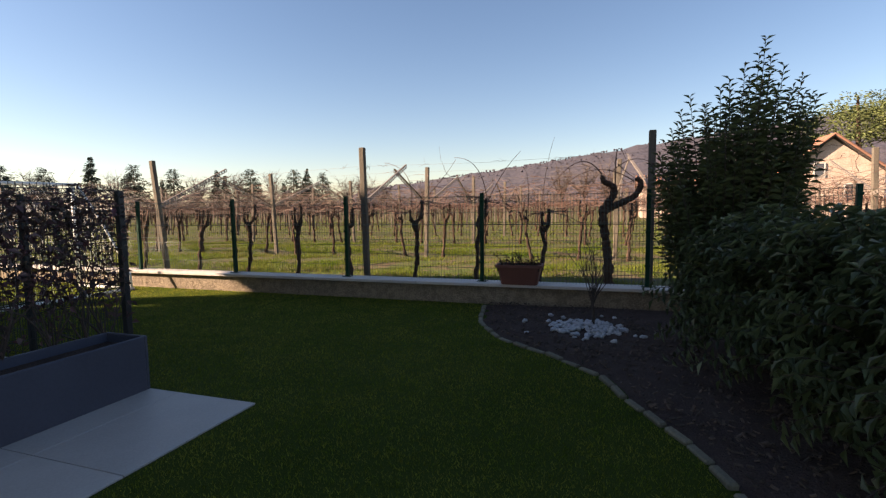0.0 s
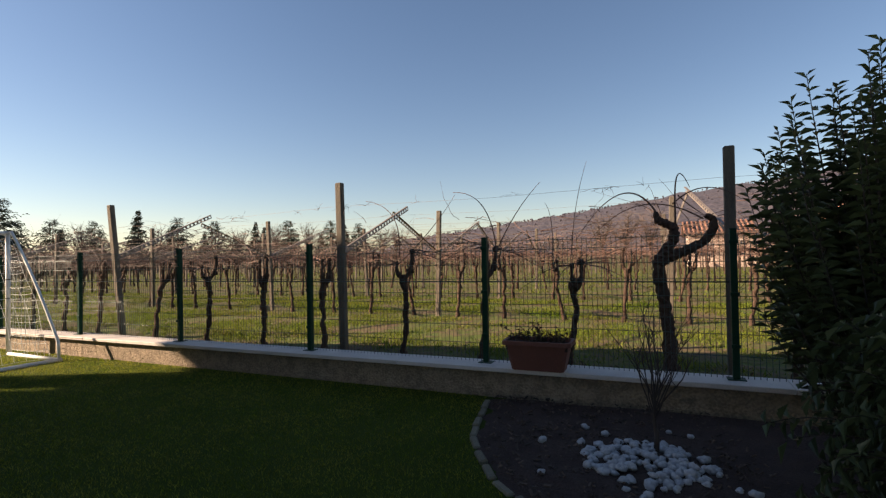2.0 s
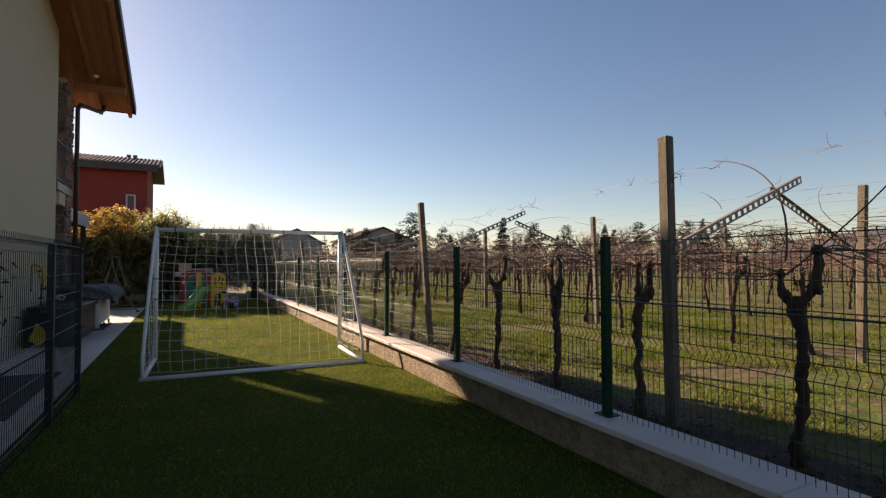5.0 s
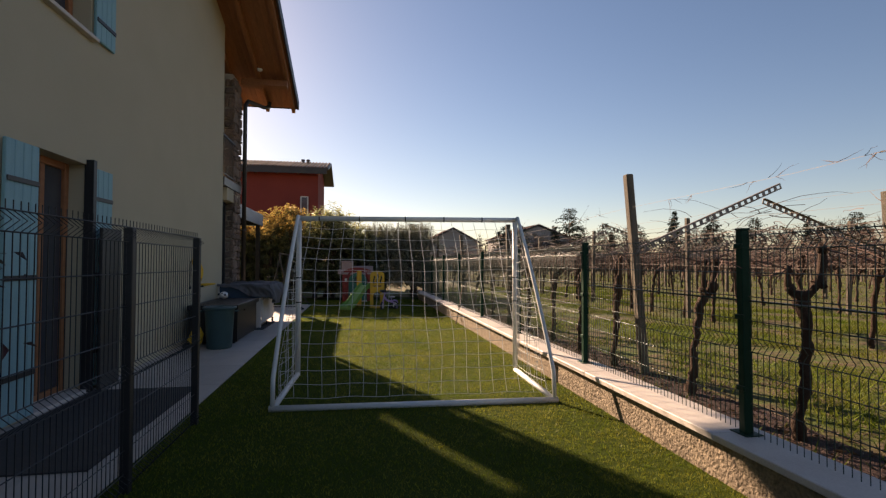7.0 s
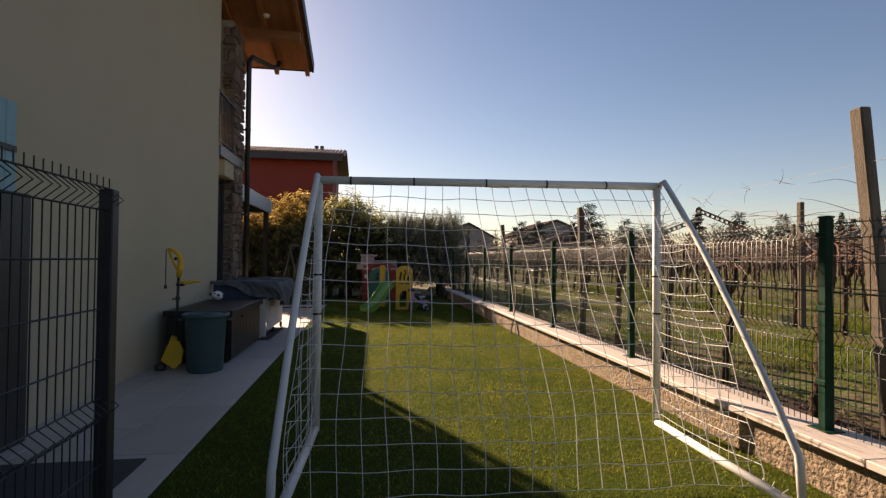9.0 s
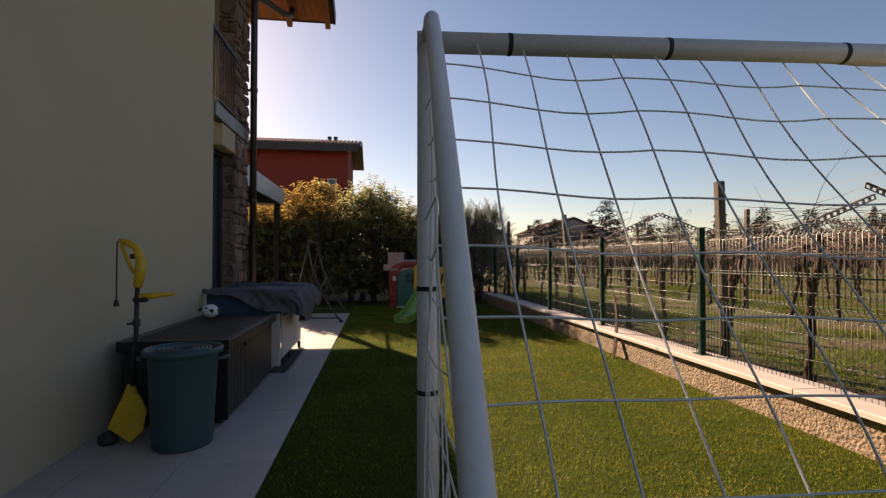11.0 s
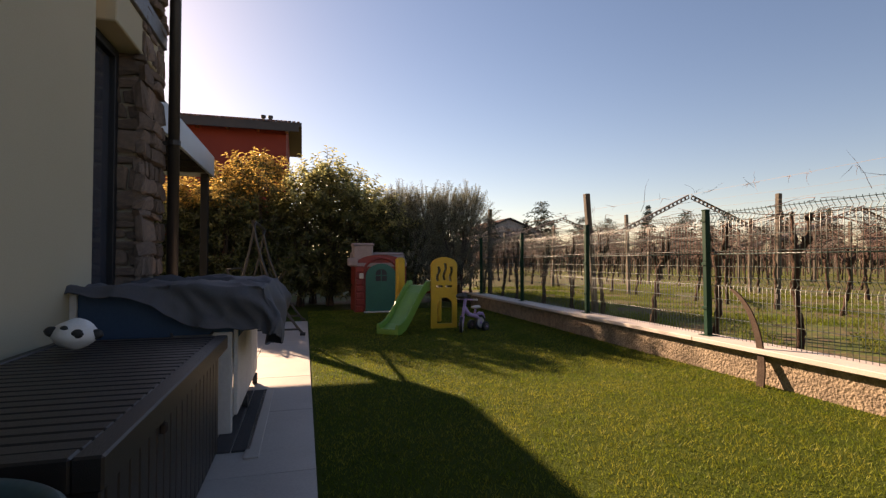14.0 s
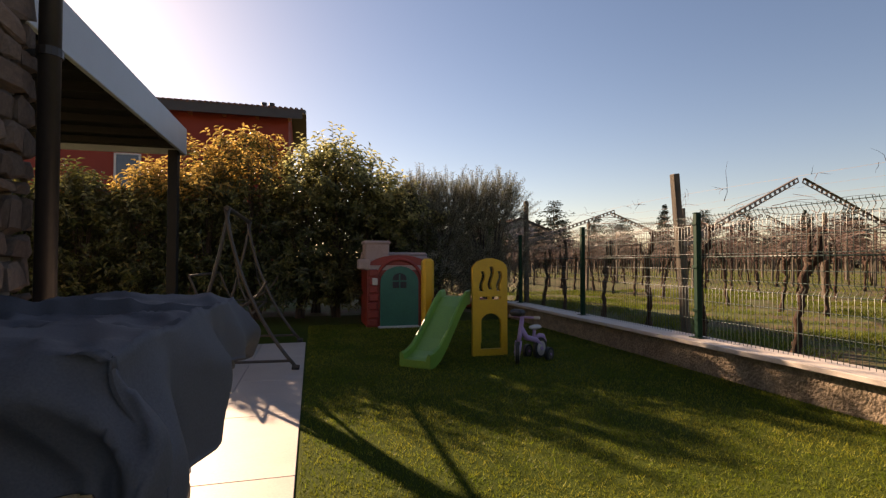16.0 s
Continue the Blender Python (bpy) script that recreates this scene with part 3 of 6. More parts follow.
def vine_geo(seed, low=False, h=1.45, big=1.0):
    random.seed(1000 + seed)
    t, c, limbs = Geo(), Geo(), []
    lx, ly = rnd(-0.18, 0.18), rnd(-0.10, 0.16)
    n = 4 if low else 11
    pts, rs = [], []
    for i in range(n + 1):
        k = i / n
        pts.append((lx * math.sin(k * 2.2) + rnd(-0.02, 0.02), ly * k + rnd(-0.02, 0.02), -0.05 + (h + 0.05) * k))
        rs.append(big * (0.72 if low else 0.80) * (0.056 - 0.012 * math.sin(k * 3.1) + rnd(-0.008, 0.010) + (0.014 if k > 0.9 else 0) + (0.018 if k < 0.1 else 0)))
    if low:
        t.tube(pts, rs, 4)
    else:
        gnarled(t, pts, rs, 10, 0.16, 3)
    head = Vector(pts[-1])
    arms = 2
    for a in range(arms):
        ang = rnd(0, 6.28) if a else rnd(0.8, 2.2)
        if not low:
            ang = (0.5, 3.3)[a] + rnd(-0.5, 0.5)
        reach = rnd(0.12, 0.34) if low else (0.11, 0.05)[a] + rnd(-0.03, 0.04)
        e = head + Vector((math.cos(ang) * reach, math.sin(ang) * reach, rnd(0.02, 0.26) if low else rnd(0.12, 0.42)))
        mid = head.lerp(e, 0.5) + Vector((rnd(-0.14, 0.14), rnd(-0.14, 0.14), rnd(-0.10, 0.08))) if low else head + Vector((math.cos(ang) * reach * 1.25, math.sin(ang) * reach, rnd(-0.06, 0.04)))
        limbs.append(Geo())
        thick = 0.027 if low else (0.043, 0.031)[a]
        line = bez(head - Vector((0, 0, 0.05)), mid, e, 2 if low else 6)
        (t if low else limbs[-1]).tube(line, [big * thick * (1 - 0.08 * i + (0 if low else rnd(-0.18, 0.22))) for i in range(3 if low else 7)], 3 if low else 8, wob=0 if low else 0.22)
        if not low:
            for q in range(2):
                c0 = Vector(line[(3, 6)[q]]) + Vector((rnd(-0.01, 0.01), rnd(-0.01, 0.01), rnd(-0.01, 0.01)))
                s0 = thick * (1.15, 0.95)[q] * rnd(0.9, 1.15)
                limbs[-1].blob(c0, (s0, s0 * rnd(0.8, 1.2), s0 * rnd(0.8, 1.2)), seed * 9 + a * 3 + q, 0.7, 8, 6)
        for k in range(5):
            an = ang + rnd(-1.3, 1.3)
            cane(c, e, (math.cos(an), math.sin(an) + 0.15, rnd(-0.25, 0.45)), rnd(0.4, 1.25), 0.017 if low else 0.0075, rnd(0.1, 1.0), 4 if low else 8, 3)
    return t, c, limbs


def pole_geo():
    g = Geo()
    g.box((-0.055, -0.05, -0.2), (0.055, 0.05, 2.66), 0.012)
    return g


def arm_geo(L=2.84):
    """A perforated steel bar from the pole up to the middle of the alley: two flanges with bridges between the holes."""
    g = Geo()
    n = 22
    for y in (-0.033, 0.033):
        g.box((0, y - 0.010, -0.003), (L, y + 0.010, 0.003))
    for i in range(n + 1):
        x = i * L / n
        g.box((x - 0.030, -0.024, -0.0025), (min(x + 0.030, L), 0.024, 0.0025))
    g.box((0, 0.041, -0.035), (L, 0.045, 0.003))
    return g


def top_wire(x):
    """Height of the highest wire, which hangs lower towards the far end."""
    return 2.42 - 0.21 * min(1, max(0, (-4 - x) / 11))


def vineyard():
    variants = []
    for s in range(5):
        t, c, limbs = vine_geo(s, h=(1.12, 1.24, 1.15, 1.28, 1.18)[s])
        v = thing("grapevine", "bare pruned grapevine with a gnarled dark trunk", "vine", (-1.51, ROW0, FIELD_Z), "vines in the vineyard")
        part("trunk", t, M_BARK, v, smooth=True)
        for limb in limbs:
            part("limb", limb, M_BARK, v, smooth=True)
        part("cane_growth", c.mesh("cane_growth", M_CANE), M_CANE, v, "thin reddish brown shoots")["kind"] = "stuff"
        variants.append(v)
    random.seed(4)
    used = set()
    xs = [-1.43, -2.54, -3.80, -5.10, -6.41, -7.70, -9.10, -10.68, -11.92, -13.0]
    first = xs + [-13.0 - 1.27 * i for i in range(1, 22)] + [1.0, 2.2, 3.5, 4.8]
    for k in range(4):
        row = first if k == 0 else [9 - 1.27 * i + rnd(-0.15, 0.15) for i in range(44 + 6 * k)]
        for i, x in enumerate(row):
            j = (i * 3 + k * 2 + (i // 5)) % 5
            m = pose(x, ROW0 + ROW_STEP * k + rnd(-0.06, 0.06), FIELD_Z, rnd(-4, 4), rnd(-5, 5), rnd(-25, 25) + (180 if k and rnd(0, 1) < 0.5 else 0))
            if j not in used:
                variants[j].matrix_basis = m
                used.add(j)
            else:
                copy_thing(variants[j], m)
    # far rows, joined
    lows = [vine_geo(20 + s, True) for s in range(5)]
    random.seed(9)
    for idx, (nm, material, label) in enumerate((("far_vine_trunks", M_BARK, "rows of bare vine trunks far off in the vineyard"), ("far_vine_canes", M_CANE, "tangle of bare vine shoots over the far rows"))):
        vs, fs, base = [], [], 0
        rg = np.random.RandomState(5)
        for k in range(4, 15):
            for i in range(int(58 + 7 * k)):
                g = lows[rg.randint(5)][idx]
                a = rg.uniform(0, 6.28)
                P = np.array(g.v)
                ca, sa = math.cos(a), math.sin(a)
                x, y = 10 + 1.5 * k - 1.27 * i + rg.uniform(-0.2, 0.2), ROW0 + ROW_STEP * k
                vs += np.stack([P[:, 0] * ca - P[:, 1] * sa + x, P[:, 0] * sa + P[:, 1] * ca + y, P[:, 2] + FIELD_Z], 1).tolist()
                fs += [tuple(q + base for q in f) for f in g.f]
                base = len(vs)
        arrays(nm, vs, fs, material, label)
    # poles with their bars
    pole_me, arm_me = fix(pole_geo().mesh("pole", M_POLE)), fix(arm_geo().mesh("support_bar", M_BAR))
    back_me = fix(arm_geo(2.60).mesh("support_bar", M_BAR))
    up = math.degrees(math.atan2(0.90, 2.78))
    row0_x = (0.40, -4.78, -10.15, -15.53, -21.20)
    leans = {0: (0.4, 0.3), 1: (0.3, -0.6), 2: (3.2, -2.4), 3: (1, -0.8), 4: (5.0, 0.9)}
    for k in range(5):
        for i in range(-2, 13 + 2 * k):
            x = POLE_X0 - POLE_STEP * i + (-0.35 if k else 0) + rnd(-0.12, 0.12) * (k > 0)
            if k == 0 and 0 <= i < 5:
                x = row0_x[i]
            rx, ry = leans.get(i, (0, 0)) if k == 0 else (rnd(-2, 2), rnd(-2.5, 2.5))
            p = thing("trellis_pole", "weathered squared vineyard pole with perforated steel bars", "pole", (0, 0, 0), "poles of the vineyard")
            p.matrix_basis = pose(x, ROW0 + ROW_STEP * k + ({2: 0.15, 4: 0.20}.get(i, 0) if k == 0 else 0), FIELD_Z - ({3: 0.28, 4: 0.22}.get(i, 0) if k == 0 else 0), rx, ry, 0)
            part("pole", pole_me, M_POLE, p)
            part("support_bar", arm_me, M_BAR, p, at=pose(0.07, 0.02, 1.62, 0, 0, (98 if k == 0 else 90) + rnd(-2, 2)) @ pose(0, 0, 0, 0, -up, 0) @ pose(0, 0, 0, 90, 0, 0))
            if k:
                part("support_bar", back_me, M_BAR, p, at=pose(-0.07, -0.02, 1.62, 0, 0, -85 + rnd(-2, 2)) @ pose(0, 0, 0, 0, -up, 0) @ pose(0, 0, 0, 90, 0, 0))
    # far poles
    vs, fs = [], []
    g = Geo()
    for k in range(5, 15):
        for i in range(-3, 26):
            x, y = POLE_X0 - POLE_STEP * i + rnd(-0.3, 0.3), ROW0 + ROW_STEP * k
            g.box((x - 0.05, y - 0.05, 0), (x + 0.05, y + 0.05, 2.6 + rnd(-0.15, 0.15)))
            for s in (-1, 1):
                g.tube([(x, y, 1.7), (x, y + s * 2.8, 2.5)], 0.03, 4, cap=False)
    single("far_trellis_poles", g, M_POLE, "rows of vineyard poles far off", kind="stuff")
    # wires
    g = Geo()
    for k in range(6):
        y0 = ROW0 + ROW_STEP * k
        for y, z in ((y0, 2.62), (y0 + 0.02, 1.55), (y0 + 0.9, 1.95), (y0 + 1.7, 2.2), (y0 + 2.5, 2.45), (y0 + 3.4, 2.2), (y0 + 4.2, 1.95)):
            x = POLE_X0 + 2 * POLE_STEP
            while x > -70:
                za, zb = (top_wire(x), top_wire(x - POLE_STEP)) if z == 2.62 else (z, z)
                g.tube([(x, y, za), (x - POLE_STEP / 2, y, (za + zb) / 2 - 0.04), (x - POLE_STEP, y, zb)], 0.0017, 3, cap=False)
                x -= POLE_STEP
    single("trellis_wires", g, M_BAR, "thin steel wires strung along the vine rows", kind="stuff", closed=False)
    # shoots tied along the wires, dried tendrils
    g = Geo()
    random.seed(31)
    for k in range(5):
        y0 = ROW0 + ROW_STEP * k
        for i in range(900 if k == 0 else 2700 if k < 3 else 2000):
            yy = y0 + rnd(0.6 if k == 0 else 0.0, 4.9)
            z = 1.62 + 0.85 * (1 - abs(yy - y0 - 2.5) / 2.5)
            cane(g, (rnd(-55 - 5 * k, 9), yy, z * rnd(0.84, 1.0)), (rnd(-1, 1), rnd(-0.7, 0.7), rnd(-0.1, 0.18)), rnd(0.5, 1.6), rnd(0.004, 0.008), 0.35, 6, 3, 0.3)
        for i in range(60 if k < 2 else 20):
            x = rnd(-30, 3)
            for q in range(3):
                cane(g, (x + rnd(-0.06, 0.06), y0, top_wire(x) - 0.03), (rnd(-1, 1), rnd(-0.3, 0.3), rnd(-0.6, 0.5)), rnd(0.08, 0.2), 0.003, 0.2, 3, 3, 0.5)
    single("tied_shoots", g, M_CANE, "brown shoots and tendrils tangled in the trellis wires", kind="stuff", closed=False)


vineyard()


def old_vine():
    """The thick twisted vine close to the wall, with long arching shoots."""
    random.seed(77)
    v = thing("grapevine", "old thick twisted vine with long arching bare shoots", "vine", (-0.23, ROW0, FIELD_Z), "vines in the vineyard")
    t = Geo()
    pts = [(0.01, 0, -0.05), (0.0, 0, 0.2), (-0.01, 0.02, 0.5), (-0.04, 0, 0.75), (-0.06, 0.02, 0.95), (-0.10, 0, 1.26), (-0.09, 0, 1.44)]
    gnarled(t, pts, [0.095, 0.078, 0.074, 0.068, 0.067, 0.075, 0.066], 16, 0.15, 6)
    gnarled(t, [(-0.08, 0, 1.40), (-0.02, 0, 1.52), (0.06, 0, 1.63), (0.065, 0, 1.76), (-0.02, 0.0, 1.83), (-0.10, 0, 1.87), (-0.12, 0, 1.97)], [0.062, 0.058, 0.054, 0.052, 0.048, 0.044, 0.028], 14, 0.2, 5)
    gnarled(t, [(-0.07, 0, 1.38), (0.05, 0, 1.45), (0.17, 0, 1.50), (0.35, 0, 1.59), (0.46, 0, 1.72), (0.47, 0, 1.85), (0.40, 0, 1.90)], [0.062, 0.056, 0.052, 0.050, 0.046, 0.040, 0.026], 14, 0.2, 5)
    part("trunk", t, M_BARK, v)
    c = Geo()
    for pts, r in ((((-0.12, 0, 1.97), (-0.465, -0.1, 2.565), (-1.03, -0.1, 1.66)), 0.012), (((0.38, 0, 1.86), (-0.355, 0.1, 2.385), (-0.94, 0.2, 1.61)), 0.010),
                   (((0.09, 0, 1.80), (0.06, -0.1, 2.70), (0.24, -0.1, 2.22)), 0.012), (((0.06, 0, 2.05), (0.40, 0, 2.38), (0.75, -0.1, 2.05)), 0.009),
                   (((0.12, 0, 2.15), (0.28, 0.1, 1.98), (0.46, 0.0, 1.86)), 0.009)):
        c.tube(bez(*pts, 16), [r * (1 - 0.045 * i) for i in range(17)], 5, cap=False)
    for i in range(4):
        cane(c, (rnd(-0.1, 0.4), 0, rnd(1.75, 1.9)), (rnd(-1, 1), rnd(-0.5, 0.8), rnd(0.2, 1)), rnd(0.4, 0.8), 0.005, 0.5, 7, 4)
    part("cane_growth", c.mesh("cane_growth", M_CANE), M_CANE, v, "long arching brown shoots")["kind"] = "stuff"
    # long shoots that rise above the fence from the next vines
    w = thing("vine_shoots", "long bare vine shoots arching up above the fence", "vine", (-2.0, ROW0, 1.5))
    for a, b, e, r in (((-0.31, 0, 0.05), (-0.36, 0, 0.98), (-0.93, 0, 0.98), 0.010), ((0.66, 0, 0.1), (0.70, 0.1, 0.8), (0.86, 0.1, 1.26), 0.006),
                       ((-0.34, 0, 0.1), (-0.10, 0.1, 0.70), (0.27, 0.1, 1.05), 0.009), ((0.42, 0, 0.05), (0.44, 0.1, 0.6), (0.30, 0.2, 0.78), 0.007),
                       ((-1.8, 0, 0.1), (-1.7, 0, 0.85), (-2.35, 0, 0.95), 0.009), ((-1.8, 0, 0.0), (-1.2, 0, 0.5), (-0.9, 0, 0.95), 0.008)):
        part("shoot", Geo().tube(bez(a, b, e, 12), [r * (1 - 0.055 * i) for i in range(13)], 5, cap=False).mesh("shoot", M_CANE), M_CANE, w)


old_vine()


# ---------------------------------------------------------------- fenced yard, planter and climber
M_TEALBIN = mat("teal_plastic", (0.034, 0.092, 0.098), (0.026, 0.072, 0.078), 0.5, 4, 70, 0.15, depth=0.003)
M_YELLOW = mat("yellow_plastic", (0.72, 0.42, 0.02), (0.62, 0.34, 0.02), 0.4, 4, 60, 0.1, depth=0.002)
M_BLACK = mat("black_plastic", (0.018, 0.018, 0.02), (0.03, 0.03, 0.03), 0.5, 6, 60, 0.1)
M_RATTAN = mat("dark_box_boards", (0.021, 0.016, 0.015), (0.013, 0.010, 0.0095), 0.44, 3, 50, 0.4, spec=0.45, stretch=(1, 6, 6), depth=0.004, var=0.15)
M_TARP = mat("grey_cover_cloth", (0.098, 0.099, 0.112), (0.070, 0.071, 0.082), 0.75, 3, 160, 0.25, depth=0.003)
M_BLUE = mat("blue_board", (0.018, 0.060, 0.120), (0.014, 0.048, 0.10), 0.5, 2, 60, 0.1)
M_OFFWHITE = mat("off_white_board", (0.58, 0.55, 0.52), (0.50, 0.47, 0.44), 0.6, 4, 50, 0.2, depth=0.003)
M_MAT = mat("dark_slate_strip", (0.035, 0.032, 0.035), (0.05, 0.045, 0.045), 0.8, 6, 60, 0.4, var=0.2)
M_SWING = mat("swing_frame_paint", (0.060, 0.048, 0.040), (0.045, 0.035, 0.03), 0.45, 6, 50, 0.15)
M_PHRED = mat("red_play_plastic", (0.30, 0.036, 0.025), (0.24, 0.028, 0.02), 0.5, 3, 40, 0.15)
M_PHGREEN = mat("dark_green_play_plastic", (0.012, 0.15, 0.105), (0.010, 0.12, 0.085), 0.45, 3, 40, 0.1)
M_PHROOF = mat("sun_bleached_roof_plastic", (0.40, 0.30, 0.28), (0.33, 0.24, 0.23), 0.7, 5, 40, 0.3)
M_SLIDE = mat("lime_play_plastic", (0.13, 0.33, 0.05), (0.11, 0.28, 0.045), 0.4, 3, 40, 0.1)
M_LILAC = mat("lilac_paint", (0.48, 0.33, 0.58), (0.42, 0.28, 0.52), 0.4, 5, 40, 0.1)
M_RUST = mat("rusty_steel_strap", (0.075, 0.052, 0.040), (0.045, 0.030, 0.022), 0.9, 8, 60, 0.4, spec=0.1)


def yard_fence():
    f = thing("yard_fence", "anthracite welded mesh fence round the small paved yard", "fence", (-9.20, 3.33, 0.0))
    post = fix(Geo().box((-0.03, -0.03, -0.05), (0.03, 0.03, 1.79), 0.005).mesh("post", M_ANTHR))
    posts = [(0, 0), (1.42, 0), (3.0, -0.03), (4.58, -0.13), (4.60, -1.46)]
    for x, y in posts:
        part("post", post, M_ANTHR, f, at=pose(x, y, 0))
    for (x0, y0), (x1, y1) in zip(posts, posts[1:]):
        w = math.hypot(x1 - x0, y1 - y0)
        me = panel_geo(w, 0.03, 1.84, folds=(0.02, 0.42, 0.93), depth=0.06, r=0.0034).mesh("panel", M_ANTHR)
        part("panel", me, M_ANTHR, f, at=pose(x0, y0, 0, 0, 0, math.degrees(math.atan2(y1 - y0, x1 - x0))))["kind"] = "stuff"


yard_fence()


def yard_things():
    m = thing("door_mat", "large dark grey mat on the paved yard", "mat", (-9.4, 2.34, 0.026))
    # flat black panel that darkens most of one lower shutter
    part("mat", Geo().box((-1.25, -0.58, 0), (1.25, 0.58, 0.012), 0.003), M_MAT, m)
    b = thing("dark_board", "tall dark panel in front of the lower shutter", "board", (-10.92, 1.80, 0.025))
    part("board", Geo().box((-0.24, -0.02, 0), (0.24, 0.02, 1.95), 0.006), M_BLACK, b)


yard_things()


def slate_planter():
    p = thing("planter_box", "long slate grey rectangular planter box on the paving", "planter", (-4.25, 1.95, 0.024))
    g = Geo()
    x0, x1, y0, y1, h, t = -0.24, 0.24, -0.95, 0.95, 0.48, 0.03
    g.box((x0, y0, 0), (x1, y0 + t, h), 0.006).box((x0, y1 - t, 0), (x1, y1, h), 0.006).box((x0, y0 + t, 0), (x0 + t, y1 - t, h), 0.006).box((x1 - t, y0 + t, 0), (x1, y1 - t, h), 0.006)
    g.box((x0 + t, y0 + t, 0.02), (x1 - t, y1 - t, 0.05))
    part("box", g, M_SLATE, p)
    part("soil", Geo().box((x0 + t, y0 + t, 0.05), (x1 - t, y1 - t, 0.40)), M_SOIL, p)


slate_planter()


def climber():
    random.seed(12)
    c = thing("climbing_plant", "dark reddish climbing plant grown through the mesh fence", "climber", (-4.52, 2.35, 0.42))
    st, lf = Geo(), Geo()
    starts = [(0.0, 0.55), (0.02, 0.35), (0.0, 0.1), (0.03, -0.3), (0, -0.6)]
    for x, y in starts:
        for k in range(7):
            pts = cane(st, (x, y, 0), (rnd(-0.2, 0.1), rnd(-0.5, 0.5), 1), rnd(0.9, 1.5), 0.008, 0.0, 9, 4, 0.35)
    for i in range(2100):
        y, z = rnd(-1.0, 0.78), rnd(0.1, 1.30)
        if noise.noise(Vector((y * 2.4, z * 2.4, 5))) + (z - 0.45) * 0.75 < rnd(-0.25, 0.25):
            continue
        p = (rnd(-0.18, 0.12), y, z + 0.12 * noise.noise(Vector((y * 4, 1, 2))))
        lf.leaf(p, (rnd(-1, 1), rnd(-1, 1), rnd(-0.7, 0.5)), (rnd(-1, 1), rnd(-1, 1), 1), rnd(0.05, 0.10), rnd(0.03, 0.055), 0.3)
    for i in range(420):
        x, z = rnd(-2.3, 0.0), rnd(0.75, 1.5)
        if noise.noise(Vector((x * 2, z * 2, 9))) < rnd(-0.1, 0.3):
            continue
        lf.leaf((x, 0.84 + rnd(-0.1, 0.1), z - 0.05), (rnd(-1, 1), rnd(-1, 1), rnd(-0.7, 0.5)), (rnd(-1, 1), rnd(-1, 1), 1), rnd(0.05, 0.10), rnd(0.03, 0.05), 0.3)
    for k in range(9):
        cane(st, (-0.05, 0.85, rnd(0.8, 1.3)), (-1, 0, rnd(-0.1, 0.15)), rnd(1.0, 2.2), 0.006, 0.0, 9, 4, 0.15)
    part("branchwork", st.mesh("branchwork", M_TWIG), M_TWIG, c)["kind"] = "stuff"
    part("foliage", lf.mesh("foliage", M_REDLEAF), M_REDLEAF, c, "dark red and green leaves")["kind"] = "stuff"


climber()


# ---------------------------------------------------------------- flower bed
BED = [(-2.09, 7.30), (-2.02, 6.95), (-1.91, 6.38), (-1.79, 6.03), (-1.46, 5.47), (-1.12, 5.14), (-0.72, 4.84), (-0.26, 4.34), (-0.05, 3.88), (0.13, 3.55), (0.28, 3.27), (0.42, 2.94), (0.6, 2.2), (0.8, 1.0), (0.9, -0.5)]


def bed():
    n = 8
    pts = []
    for i in range(len(BED) - 1):
        p0, p1, p2, p3 = (Vector(BED[max(0, min(len(BED) - 1, j))]) for j in (i - 1, i, i + 1, i + 2))
        for s in range(n):
            t = s / n
            pts.append(0.5 * (2 * p1 + (p2 - p0) * t + (2 * p0 - 5 * p1 + 4 * p2 - p3) * t * t + (3 * p1 - p0 - 3 * p2 + p3) * t ** 3))
    g = Geo()
    cols = 14
    for p in pts:
        for c in range(cols):
            k = c / (cols - 1)
            x = p.x + (3.9 - p.x) * k ** 1.3
            g.v.append((x, p.y, 0.008 + 0.05 * min(1, k * 6) + 0.035 * noise.noise(Vector((x * 3, p.y * 3, 0)))))
    for i in range(len(pts) - 1):
        for c in range(cols - 1):
            a = i * cols + c
            g.f.append((a, a + cols, a + cols + 1, a + 1))
    single("flower_bed", g, M_SOIL, "dark mulched soil of the curved flower bed", kind="structure", closed=False)
    e = thing("bed_edging", "curved edging of small weathered stone blocks round the bed", "edging", (-1.6, 5.5, 0))
    blocks = [fix(Geo().box((-0.115, -0.032, -0.05), (0.115, 0.032, h), 0.012).mesh("block", M_EDGING)) for h in (0.035, 0.045, 0.03)]
    acc = 0.0
    for a, b in zip(pts, pts[1:]):
        acc += (b - a).length
        if acc > 0.235:
            acc = 0.0
            part("block", random.choice(blocks), M_EDGING, e, at=pose(b.x + 1.6, b.y - 5.5, 0, rnd(-3, 3), rnd(-3, 3), math.degrees(math.atan2(b.y - a.y, b.x - a.x)) + rnd(-4, 4)))
    random.seed(8)
    g = Geo()
    for i in range(2600):
        p = random.choice(pts)
        x, y = p.x + rnd(0.08, 2.2), p.y + rnd(-0.1, 0.1)
        r = rnd(0.005, 0.016)
        m = pose(x, y, 0.062 + 0.035 * noise.noise(Vector((x * 3, y * 3, 0))), rnd(-40, 40), rnd(-40, 40), rnd(0, 180))
        g.box((-r * 1.6, -r * 0.6, -0.004), (r * 1.6, r * 0.6, 0.005), 0, m)
    single("bark_mulch", g, M_BARK_CHIP, "scattered bark chips and dead leaves on the bed", kind="stuff")


bed()


